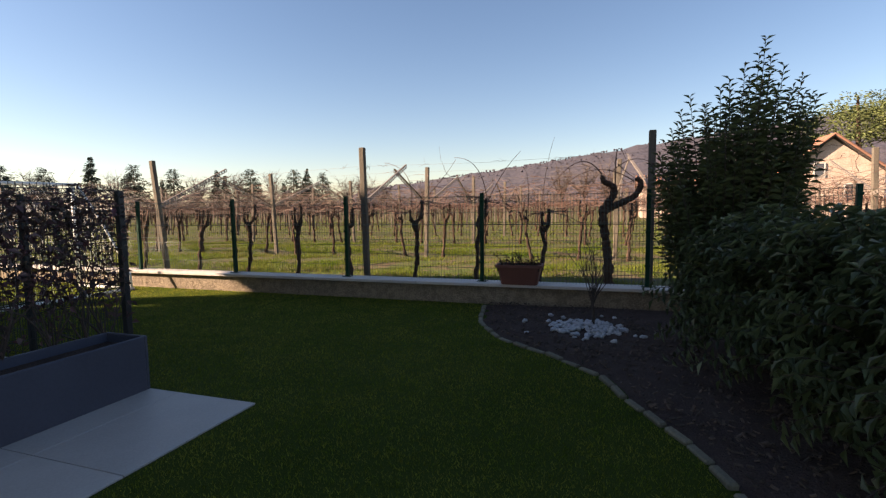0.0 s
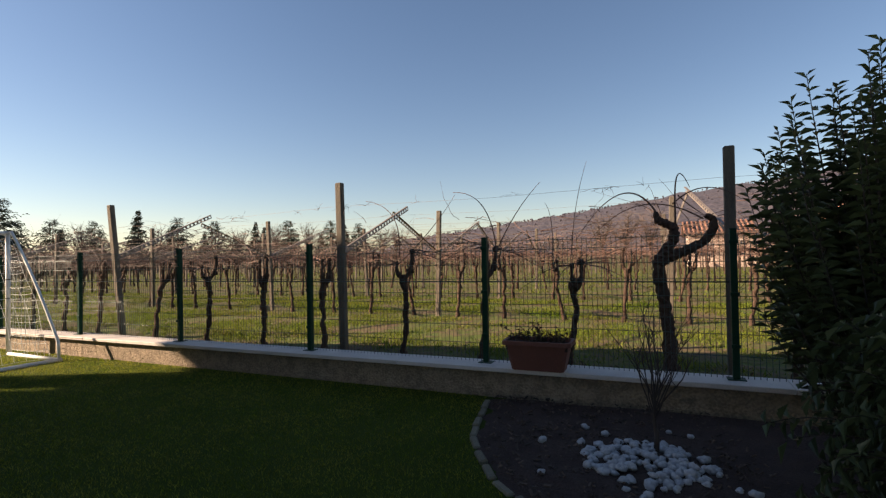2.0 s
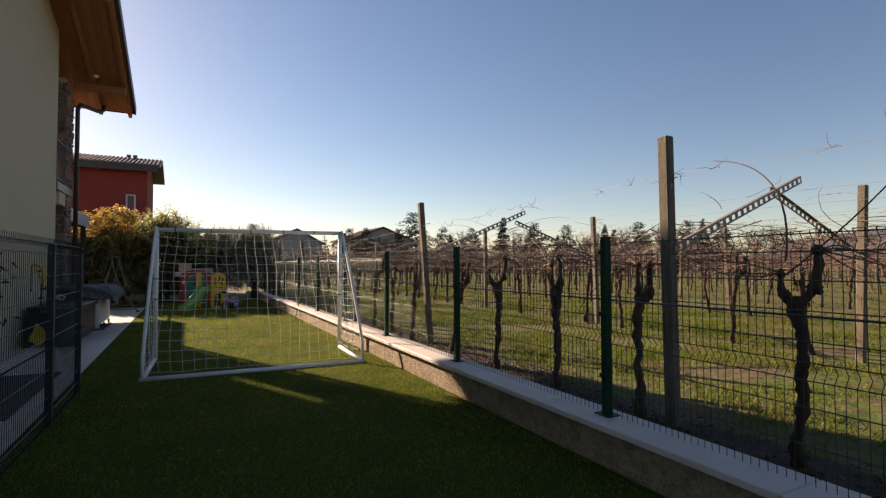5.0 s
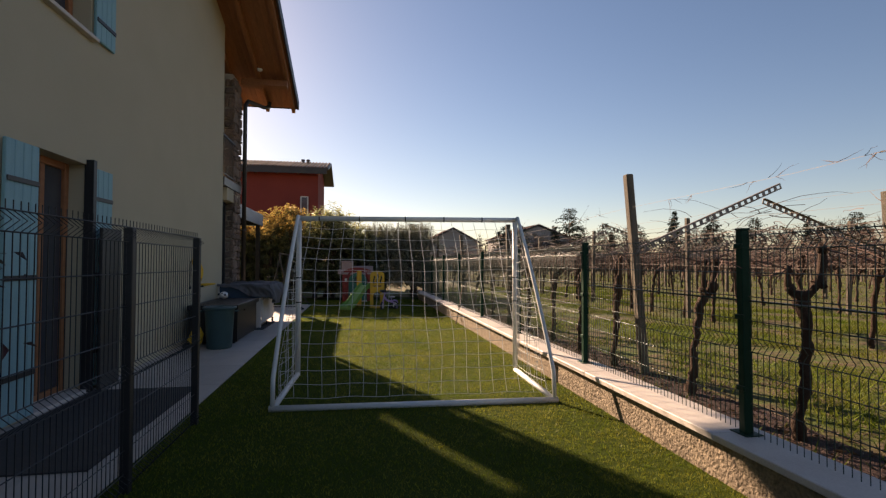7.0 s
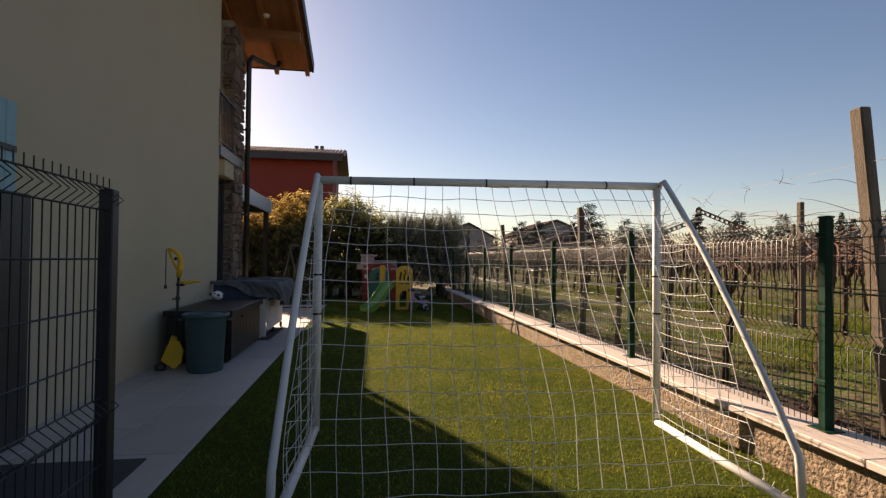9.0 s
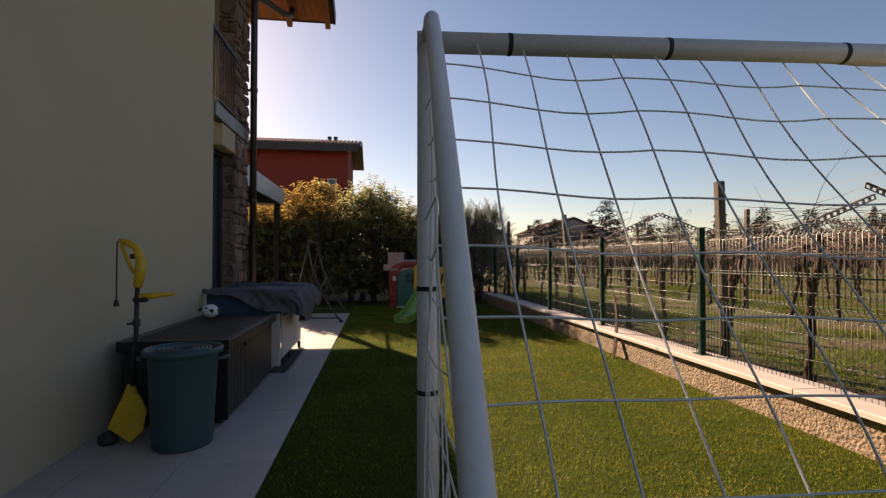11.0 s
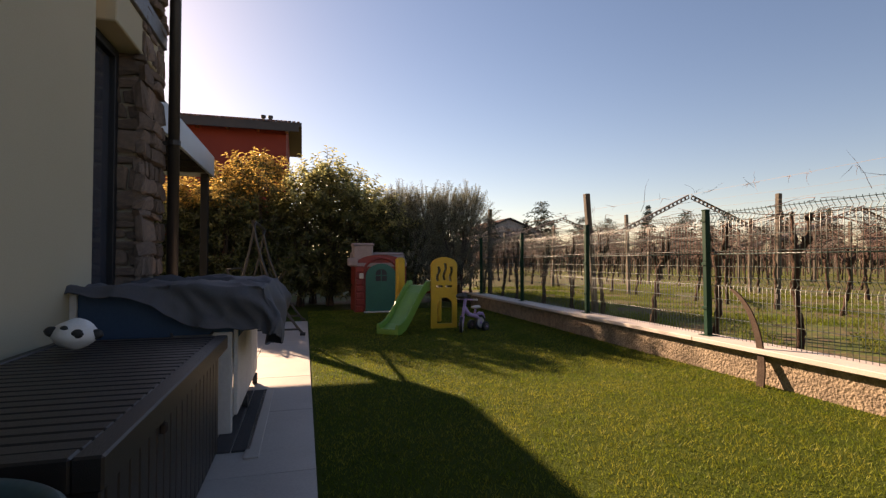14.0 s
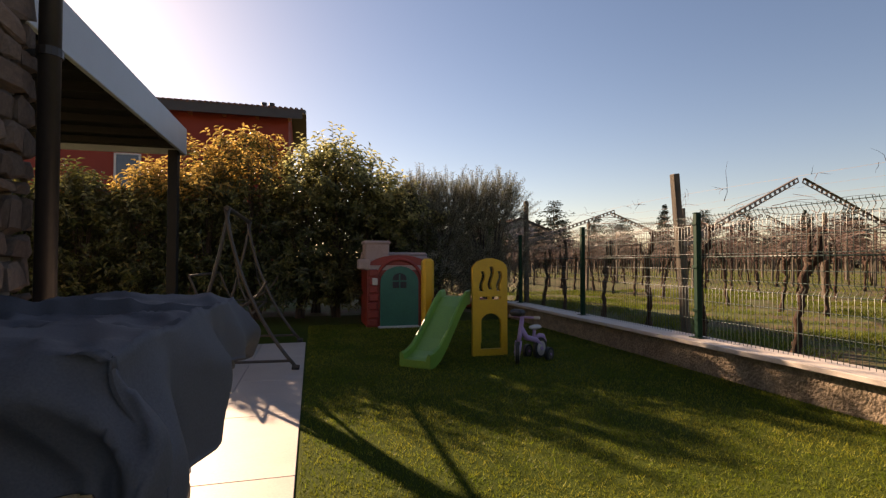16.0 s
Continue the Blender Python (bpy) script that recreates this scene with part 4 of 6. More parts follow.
def pebbles():
    random.seed(21)
    p = thing("pebble_ring", "ring of white rounded pebbles round the bare shrub", "pebbles", (-0.44, 5.98, 0.05))
    kinds = [fix(Geo().blob((0, 0, 0), (0.034, 0.026, 0.020), s, 0.5, 9, 6).mesh("pebble", M_PEBBLE, True)) for s in range(6)]
    for i in range(190):
        a, r = rnd(0, 6.283), math.sqrt(rnd(0.01, 1)) * 0.43
        if i > 176:
            r = rnd(0.5, 0.85)
        s = rnd(0.7, 1.45)
        part("pebble", random.choice(kinds), M_PEBBLE, p, at=pose(r * math.cos(a) * 1.05, r * math.sin(a) * 0.95, 0.018 + rnd(0, 0.03) * (r < 0.3), rnd(-15, 15), rnd(-15, 15), rnd(0, 360)) @ Matrix.Scale(s, 4))


pebbles()


def bare_shrub():
    random.seed(5)
    b = thing("bare_shrub", "small leafless shrub with many thin upright twigs", "shrub", (-0.39, 6.20, 0.03))
    stem, tw = Geo(), Geo()
    stem.tube([(0, 0, 0), (0.01, 0, 0.15), (-0.01, 0.01, 0.3), (0.0, 0, 0.42)], [0.022, 0.019, 0.018, 0.015], 8, wob=0.1)
    for i in range(16):
        z = rnd(0.24, 0.46)
        pts = cane(tw, (0, 0, z), (rnd(-0.6, 0.6), rnd(-0.6, 0.6), 1.3), rnd(0.5, 0.9), 0.007, -0.2, 7, 4, 0.2)
        for k in range(4):
            cane(tw, pts[rnd(0, 1) > 0.5 and 3 or 5], (rnd(-0.8, 0.8), rnd(-0.8, 0.8), 1), rnd(0.15, 0.35), 0.0035, 0, 4, 3, 0.25)
    part("stem", stem, M_TWIG, b, smooth=True)
    part("twig_growth", tw.mesh("twig_growth", M_TWIG), M_TWIG, b)["kind"] = "stuff"


bare_shrub()


def shoots(lf, st, base, tips, leaf_len, leaf_w, gap, start=0.25, curl=0.35, up=0.5):
    """Leafy shoots from the base to each tip, with leaves set spirally along them."""
    for tip in tips:
        b, e = Vector(base), Vector(tip)
        mid = b.lerp(e, 0.5) + Vector((rnd(-0.1, 0.1), rnd(-0.1, 0.1), rnd(0.0, 0.15)))
        mid.x, mid.y = b.x + (e.x - b.x) * 0.75, b.y + (e.y - b.y) * 0.75
        pts = bez(b, mid, e, 10)
        st.tube(pts, [0.014 * (1 - 0.085 * i) for i in range(11)], 4, cap=False)
        L = sum((q - p).length for p, q in zip(pts, pts[1:]))
        n = int(L * (1 - start) / gap)
        ang = rnd(0, 6.28)
        for i in range(n):
            k = start + (1 - start) * (i + 0.5) / n
            f = k * 10
            j = min(int(f), 9)
            p = pts[j].lerp(pts[j + 1], f - j)
            ang += 2.4
            s = 1.0 if k < 0.9 else 0.7
            d = Vector((math.cos(ang), math.sin(ang), up + rnd(-0.3, 0.3) + (0.8 if k > 0.93 else 0)))
            lf.leaf(p, d, (rnd(-0.2, 0.2), rnd(-0.2, 0.2), 1), leaf_len * s * rnd(0.75, 1.2), leaf_w * s * rnd(0.8, 1.2), curl)


def shrub(name, label, base, tips, material, leaf_len=0.10, leaf_w=0.035, gap=0.022, start=0.25, group="", curl=0.35, up=0.5):
    s = thing(name, label, "shrub", base, group)
    lf, st = Geo(), Geo()
    shoots(lf, st, (0, 0, 0), [Vector(t) - Vector(base) for t in tips], leaf_len, leaf_w, gap, start, curl, up)
    part("branchwork", st.mesh("branchwork", M_TWIG), M_TWIG, s)["kind"] = "stuff"
    part("foliage", lf.mesh("foliage", material), material, s)["kind"] = "stuff"
    return s


def bush(name, label, base, lobes, material, shoots_n, leaf_len, leaf_w, gap, length=0.4, up=0.5, droop=0.1, curl=0.35, group="", category="shrub", trunk=None, lit_young=None, lit_young_z=9.0):
    """A dense plant of rounded lobes (centre, radii), each covered and filled with short leafy shoots."""
    s = thing(name, label, category, base, group)
    lf, st, yl = Geo(), Geo(), Geo()
    b = Vector(base)
    for c, r in lobes:
        c = Vector(c) - b
        for k in range(5):
            st.tube(bez((rnd(-0.1, 0.1), rnd(-0.1, 0.1), 0), (c.x * 0.6, c.y * 0.6, c.z * 0.5), (c.x + r[0] * rnd(-0.5, 0.5), c.y + r[1] * rnd(-0.5, 0.5), c.z + r[2] * 0.5), 6), [0.03 * (1 - 0.12 * q) for q in range(7)], 5, cap=False)
        for i in range(int(shoots_n)):
            d = Vector((random.gauss(0, 1), random.gauss(0, 1), random.gauss(0, 1))).normalized()
            if d.z < -0.5:
                d.z = -d.z
            lump = 1 + 0.28 * noise.noise(d * 2.3 + c)
            k = rnd(0.72, 0.98) if i % 4 else rnd(0.25, 0.75)
            p = c + Vector((d.x * r[0], d.y * r[1], d.z * r[2])) * k * lump
            if p.z < 0.06:
                continue
            w = (d + Vector((rnd(-0.45, 0.45), rnd(-0.45, 0.45), up + rnd(-0.3, 0.3)))).normalized()
            L = length * rnd(0.5, 1.35)
            pts = [p + w * (L * q / 4) - Vector((0, 0, droop * (q / 4) ** 2)) for q in range(5)]
            st.tube(pts, [0.005, 0.0045, 0.004, 0.003, 0.002], 3, cap=False)
            n, ang = max(3, int(L / gap)), rnd(0, 6.28)
            for j in range(n):
                f = 4 * (j + 0.6) / (n + 0.3)
                m = min(int(f), 3)
                q = pts[m].lerp(pts[m + 1], f - m)
                ang += 2.4
                side = w.orthogonal().normalized()
                o = Matrix.Rotation(ang, 3, w) @ side
                (yl if lit_young and q.z > lit_young_z + 0.35 * noise.noise(q * 1.3) and j > n * 0.3 else lf).leaf(q, o + w * rnd(0.3, 0.9), w + Vector((rnd(-0.3, 0.3), rnd(-0.3, 0.3), 0.4)), leaf_len * rnd(0.7, 1.2), leaf_w * rnd(0.8, 1.2), curl)
    # leaves above the height limit, in the colour that carries painted sunlight
    if lit_young:
        part("young_foliage", yl.mesh("young_foliage", lit_young), lit_young, s, "young top leaves coloured golden to pale for sunlight")["kind"] = "stuff"
    if trunk:
        part("trunk", trunk, M_BARK, s, smooth=True)
    part("branchwork", st.mesh("branchwork", M_TWIG), M_TWIG, s)["kind"] = "stuff"
    part("foliage", lf.mesh("foliage", material), material, s)["kind"] = "stuff"
    return s


def laurels():
    random.seed(41)
    tips = [(1.25, 6.0, 3.14), (1.18, 5.95, 2.98), (1.32, 6.05, 2.95), (1.45, 6.05, 2.85), (1.62, 6.0, 2.72), (0.50, 6.1, 2.62), (0.40, 6.1, 2.45), (0.65, 6.0, 2.5), (0.9, 6.0, 2.75), (1.05, 6.0, 2.88),
            (1.75, 6.1, 2.55), (0.30, 6.05, 2.25)]
    tips = [(x + 0.2, y + 0.4, z * 1.10) for x, y, z in tips]
    for i in range(200):
        a, r = rnd(0, 6.283), math.sqrt(rnd(0.02, 1))
        x, y = 1.15 + 0.90 * r * math.cos(a), 6.4 + 0.72 * r * math.sin(a)
        tips.append((x, y, rnd(0.42, 1.0) * (3.28 - 0.60 * abs(x - 1.42) - 0.3 * r)))
    shrub("laurel_bush", "tall dark evergreen laurel with long drooping leaves", (1.15, 6.4, 0.03), tips, M_LAUREL, 0.125, 0.036, 0.026, 0.2, "", 0.45, 0.45)
    for bx, by, r, h, n in ((1.34, 4.95, 0.80, 1.32, 480), (1.68, 3.85, 0.86, 1.32, 480), (1.82, 2.75, 0.86, 1.25, 480), (2.6, 4.6, 0.9, 1.34, 280), (2.8, 3.2, 0.9, 1.28, 240)):
        bush("evergreen_shrub", "dense low evergreen shrub with drooping narrow leaves", (bx, by, 0.03), [((bx, by, h * 0.50), (r, r, h * 0.52))], M_LAUREL, n, 0.10, 0.032, 0.022, 0.34, 0.35, 0.12, 0.5, "low shrubs in the bed")


laurels()


def terracotta_planter():
    p = thing("flower_trough", "terracotta coloured trough with withered plants on the wall cap", "planter", (-1.545, 7.42, CAP_Z))
    p.matrix_basis = p.matrix_basis @ Matrix.Diagonal((0.97, 1, 1.10, 1))
    g = Geo()
    rings = []
    for (hx, hy, z) in ((0.285, 0.125, 0), (0.345, 0.160, 0.245), (0.375, 0.185, 0.245), (0.375, 0.185, 0.285), (0.345, 0.155, 0.285), (0.335, 0.150, 0.24)):
        k = len(g.v)
        c = 0.03
        g.v += [(-hx + c, -hy, z), (hx - c, -hy, z), (hx, -hy + c, z), (hx, hy - c, z), (hx - c, hy, z), (-hx + c, hy, z), (-hx, hy - c, z), (-hx, -hy + c, z)]
        rings.append(k)
    for a, b in zip(rings, rings[1:]):
        for i in range(8):
            j = (i + 1) % 8
            g.f.append((a + i, a + j, b + j, b + i))
    g.f.append(tuple(range(8)))
    part("trough", g, M_TERRA, p)
    part("soil", Geo().box((-0.335, -0.15, 0.2), (0.335, 0.15, 0.25)), M_SOIL, p)
    random.seed(3)
    lf, st = Geo(), Geo()
    for i in range(26):
        pts = cane(st, (rnd(-0.3, 0.3), rnd(-0.1, 0.1), 0.25), (rnd(-0.7, 0.7), rnd(-0.6, 0.6), 1), rnd(0.08, 0.24), 0.004, 0.4, 5, 3, 0.3)
        for q in pts[1:]:
            for k in range(3):
                lf.leaf(q, (rnd(-1, 1), rnd(-1, 1), rnd(-0.6, 0.6)), (0, 0, 1), rnd(0.025, 0.055), 0.025, 0.3)
    part("plant", st.mesh("plant", M_TWIG), M_TWIG, p, "withered stems")["kind"] = "stuff"
    part("foliage", lf.mesh("foliage", M_DRYLEAF), M_DRYLEAF, p, "dry brown and green leaves")["kind"] = "stuff"


terracotta_planter()


# ---------------------------------------------------------------- football goal
def goal():
    PL, PR, BL, BR, H = Vector((-11.14, 4.055, 0)), Vector((-10.95, 7.08, 0)), Vector((-9.51, 3.99, 0)), Vector((-9.36, 7.02, 0)), 2.205
    o = (PL + PR) / 2
    g = thing("football_goal", "white plastic football goal with a sagging net on the lawn", "goal", tuple(o))
    PL, PR, BL, BR = PL - o, PR - o, BL - o, BR - o
    up = Vector((0, 0, H - 0.035))
    low = up - Vector((0, 0, 0.008))         # the post on the house side has sunk a little
    z = Vector((0, 0, 0.035))
    part("post", Geo().tube([PL, PL + low], 0.035, 16), M_WHITE, g, smooth=True)
    part("post", Geo().tube([PR, PR + up], 0.035, 16), M_WHITE, g, smooth=True)
    d = (PR - PL).normalized() * 0.035
    bar = part("crossbar", Geo().tube([PL + low - d, PR + up + d], 0.035, 16), M_WHITE, g, smooth=True)
    for k in (0.09, 0.27, 0.48, 0.66, 0.84):
        c = (PL + low).lerp(PR + up, k)
        part("strap", Geo().tube([c - d * 0.22, c + d * 0.22], 0.0365, 16), M_STRAP, bar, "black net strap")
    for base, post, top in ((BL, PL, low), (BR, PR, up)):
        side = part("ground_bar", Geo().tube([post + z, base + z], 0.033, 14), M_WHITE, g, smooth=True)
        part("stay", Geo().tube([base + z, base + z + Vector((-0.02, 0, 0.25))] + bez(base + Vector((-0.03, 0, 0.35)), base.lerp(post, 0.48) + Vector((0, 0, 1.46)), post + top + Vector((0.12, 0, 0.02)), 10) + [post + top], 0.024, 12), M_WHITE, g, smooth=True)
    part("ground_bar", Geo().tube([BL + z - d, BR + z + d], 0.035, 16), M_WHITE, g, smooth=True)
    for k in (1.005, 1.34):
        part("strap", Geo().tube([PL + Vector((0, 0, k)), PL + Vector((0, 0, k + 0.016))], 0.0365, 16), M_STRAP, g, "black net strap")
        part("strap", Geo().tube([PR + Vector((0, 0, k)), PR + Vector((0, 0, k + 0.016))], 0.0365, 16), M_STRAP, g, "black net strap")
    # net: a sheet from the crossbar down to near the back bar, and two sides
    net = Geo()
    r = 0.0027

    def back(u, v):
        a, b = PL.lerp(PR, u), BL.lerp(BR, u)
        t = 1 - (1 - v) ** 1.4
        sag = math.sin(v * math.pi) * (0.03 + 0.03 * math.sin(u * 9))
        p = a.lerp(b, 0.80 * t) + Vector((0, 0, (H - 0.07) * (1 - v)))
        hang = -0.06 * math.sin(u * math.pi) * (1 - v) * 0.6 - 0.02 * abs(math.sin(u * 5 * math.pi)) * (1 - v) ** 4
        edge = min(u, 1 - u)
        return p + Vector((-sag * min(1, edge * 6) + 0.012 * math.sin(v * 17 + u * 23), 0.014 * math.sin(v * 13 + u * 7), hang + 0.05 + 0.006 * math.sin(u * 31)))

    nu, nv = 20, 15
    for i in range(nu + 1):
        net.tube([back(i / nu, j / (nv * 2)) for j in range(nv * 2 + 1)], r, 4, cap=False)
    for j in range(nv + 1):
        net.tube([back(i / (nu * 2), j / nv) for i in range(nu * 2 + 1)], r, 4, cap=False)
    for post, base, u in ((PL, BL, 0.0), (PR, BR, 1.0)):
        for j in range(1, 18):
            v = j / 18
            b = back(u, v)
            a = Vector((post.x, post.y, b.z - 0.04 * v))
            m = a.lerp(b, 0.5) + Vector((0, 0.03 * math.sin(j * 2.1), -0.05))
            net.tube(bez(a, m, b, 4), r, 4, cap=False)
        for k in range(1, 15):
            w = k / 15
            v0 = min(0.97, (w / 0.86) ** (1 / 1.25)) if w < 0.86 else 0.97
            q = back(u, v0)
            x = post.lerp(base, w)
            net.tube(bez(Vector((x.x, x.y, 0.07)), Vector((x.x - 0.03, x.y + 0.06 * math.sin(k * 1.7), q.z * 0.5)), Vector((x.x, x.y, q.z)), 5), r, 4, cap=False)
    part("net", net.mesh("net", M_NET), M_NET, g, "loose white net of square meshes")["kind"] = "stuff"


goal()


# ---------------------------------------------------------------- things along the house wall
def bin_tub():
    b = thing("garden_tub", "tall teal plastic tub with a rolled mat inside", "tub", (-13.58, 2.41, 0.024))
    b.matrix_basis = b.matrix_basis @ Matrix.Diagonal((1.09, 1.09, 1.03, 1))
    prof = [(0.0, 0.0), (0.185, 0.0), (0.195, 0.02), (0.225, 0.66), (0.23, 0.67), (0.258, 0.68), (0.262, 0.71), (0.248, 0.722), (0.232, 0.712), (0.218, 0.66), (0.205, 0.4)]
    part("tub", Geo().lathe(prof, 36), M_TEALBIN, b, smooth=True)
    g = Geo()
    pts = [(0.19 * (1 - 0.14 * a / 6.283) * math.cos(a), 0.19 * (1 - 0.14 * a / 6.283) * math.sin(a)) for a in [i * 0.2 for i in range(150)] if 1 - 0.14 * a / 6.283 > 0.25]
    for x, y in pts:
        g.v += [(x, y, 0.3), (x, y, 0.715)]
    g.f += [(2 * i, 2 * i + 2, 2 * i + 3, 2 * i + 1) for i in range(len(pts) - 1)]
    sheet = part("rolled_mat", g.mesh("rolled_mat", M_TEALBIN, True), M_TEALBIN, b, "rolled teal foam mat")
    sol = sheet.modifiers.new("thick", "SOLIDIFY")
    sol.thickness = 0.014
    for s in (-1, 1):
        part("handle", Geo().tube(bez((0.06, s * 0.245, 0.64), (0.0, s * 0.36, 0.65), (-0.06, s * 0.245, 0.64), 8), 0.012, 8), M_TEALBIN, b, smooth=True)


bin_tub()


def trimmer():
    t = thing("grass_trimmer", "yellow electric grass trimmer leaning against the house wall", "trimmer", (-13.68, 2.0, 0.024))
    part("shaft", Geo().tube([(-0.02, -0.02, 0.34), (0.02, 0.03, 0.80), (0.05, 0.05, 1.26)], 0.018, 10), M_BLACK, t, smooth=True)
    part("lock_ring", Geo().tube([(0.028, 0.036, 0.90), (0.030, 0.037, 0.95)], 0.028, 10).tube([(0.03, 0.03, 0.925), (0.03, -0.03, 0.915)], 0.010, 6), M_BLACK, t)
    part("grip_housing", Geo().tube([(0.05, 0.05, 1.20), (0.05, 0.065, 1.30), (0.05, 0.075, 1.40), (0.04, 0.04, 1.50), (0.02, -0.04, 1.55), (0.01, -0.10, 1.565)], [0.030, 0.040, 0.038, 0.030, 0.026, 0.018], 10), M_YELLOW, t, smooth=True)
    part("grip", Geo().tube([(0.01, -0.09, 1.56), (0.01, -0.075, 1.50), (0.02, -0.03, 1.40), (0.03, 0.0, 1.34), (0.045, 0.045, 1.29)], 0.017, 8), M_YELLOW, t, smooth=True)
    part("trigger", Geo().box((0.01, -0.02, 1.42), (0.03, 0.02, 1.46), 0.006), M_BLACK, t)
    part("side_handle", Geo().tube([(0.04, 0.06, 1.12), (0.02, 0.16, 1.135), (-0.02, 0.30, 1.145)], [0.030, 0.026, 0.012], 10), M_YELLOW, t, smooth=True)
    part("handle_clamp", Geo().box((0.01, 0.02, 1.085), (0.07, 0.12, 1.125), 0.01), M_BLACK, t)
    part("cable", Geo().tube([(0.01, -0.10, 1.565), (0.0, -0.125, 1.55), (-0.01, -0.13, 1.48), (-0.01, -0.13, 1.10)], 0.006, 6), M_BLACK, t)
    part("plug", Geo().tube([(-0.01, -0.13, 1.10), (-0.01, -0.13, 1.05)], [0.014, 0.022], 8), M_BLACK, t)
    part("motor_head", Geo().tube([(-0.02, -0.02, 0.44), (-0.02, -0.02, 0.36), (-0.01, -0.03, 0.24), (0.0, -0.04, 0.12)], [0.025, 0.052, 0.062, 0.05], 14), M_YELLOW, t, smooth=True)
    part("guard", Geo().prism([(0.03, -0.04, 0.37), (0.03, 0.07, 0.37), (0.04, 0.13, 0.25), (0.05, 0.11, 0.10), (0.07, 0.03, 0.02), (0.06, -0.05, 0.07), (0.05, -0.14, 0.13), (0.04, -0.09, 0.26)], (0.025, 0.0, 0.006)), M_YELLOW, t, "yellow blade guard")
    part("spool", Geo().lathe([(0, 0), (0.06, 0), (0.07, 0.02), (0.07, 0.06), (0.03, 0.09), (0, 0.09)], 16, (0.02, -0.16, 0.0)), M_BLACK, t, smooth=True)


trimmer()


def deck_box():
    X0, X1, Y0, Y1, Z = -15.92, -13.95, 1.74, 2.64, 0.755
    b = thing("storage_box", "long dark wooden storage box with a slatted lid", "storage box", ((X0 + X1) / 2, (Y0 + Y1) / 2, 0.024))
    cx, cy = (X0 + X1) / 2, (Y0 + Y1) / 2
    L, W = (X1 - X0) / 2, (Y1 - Y0) / 2
    part("body", Geo().box((-L + 0.05, -W + 0.04, 0.03), (L - 0.05, W - 0.06, Z - 0.09), 0.004), M_RATTAN, b)
    n = 20
    w = (2 * L - 0.10) / n
    me = fix(Geo().box((0, 0, 0), (w - 0.012, 0.016, Z - 0.16), 0.004).mesh("board", M_RATTAN))
    for i in range(n):
        part("board", me, M_RATTAN, b, at=pose(-L + 0.05 + i * w, W - 0.06, 0.04))
    me = fix(Geo().box((0, 0, 0), (0.016, 0.10, Z - 0.16), 0.004).mesh("end_board", M_RATTAN))
    for i in range(8):
        part("end_board", me, M_RATTAN, b, at=pose(L - 0.05, -W + 0.04 + i * 0.106, 0.04))
    lid = part("lid", Geo().box((-L, -W, Z - 0.11), (L, -W + 0.05, Z - 0.024), 0.006).box((-L, W - 0.07, Z - 0.11), (L, W, Z - 0.024), 0.006).box((-L, -W + 0.05, Z - 0.11), (-L + 0.07, W - 0.07, Z - 0.024), 0.006)
               .box((L - 0.07, -W + 0.05, Z - 0.11), (L, W - 0.07, Z - 0.024), 0.006), M_RATTAN, b)
    m = 24
    w = (2 * L - 0.14) / m
    me = fix(Geo().box((0, -W + 0.05, 0), (w - 0.010, W - 0.07, 0.022), 0.006).mesh("slat", M_RATTAN))
    for i in range(m):
        part("slat", me, M_RATTAN, lid, at=pose(-L + 0.07 + i * w, 0, Z - 0.05))
    part("latch", Geo().box((0.30, W - 0.044, Z - 0.19), (0.335, W - 0.025, Z - 0.155), 0.004), M_RUST, b, "small metal latch")
    for x in (-L + 0.1, L - 0.16):
        for y in (-W + 0.08, W - 0.14):
            part("foot", Geo().box((x, y, 0), (x + 0.06, y + 0.06, 0.035)), M_BLACK, b)


deck_box()


def toy_ball():
    t = thing("toy_ball", "white toy ball with black patches lying on the storage box", "ball", (-15.47, 2.0, 0.77))
    t.matrix_basis = t.matrix_basis @ Matrix.Scale(0.76, 4)
    part("ball", Geo().blob((0, 0, 0.105), (0.13, 0.125, 0.095), 2, 0.12, 20, 14), M_WHITE, t, smooth=True)
    for x, y, z, s in ((0.118, 0.055, 0.12, 0.034), (0.112, -0.02, 0.155, 0.022), (0.05, -0.115, 0.13, 0.04), (0.02, 0.125, 0.10, 0.04)):
        part("patch", Geo().blob((x, y, z), (s * 0.28, s, s * 0.8), 1, 0.35, 10, 7), M_BLACK, t, "black patch", smooth=True)


toy_ball()


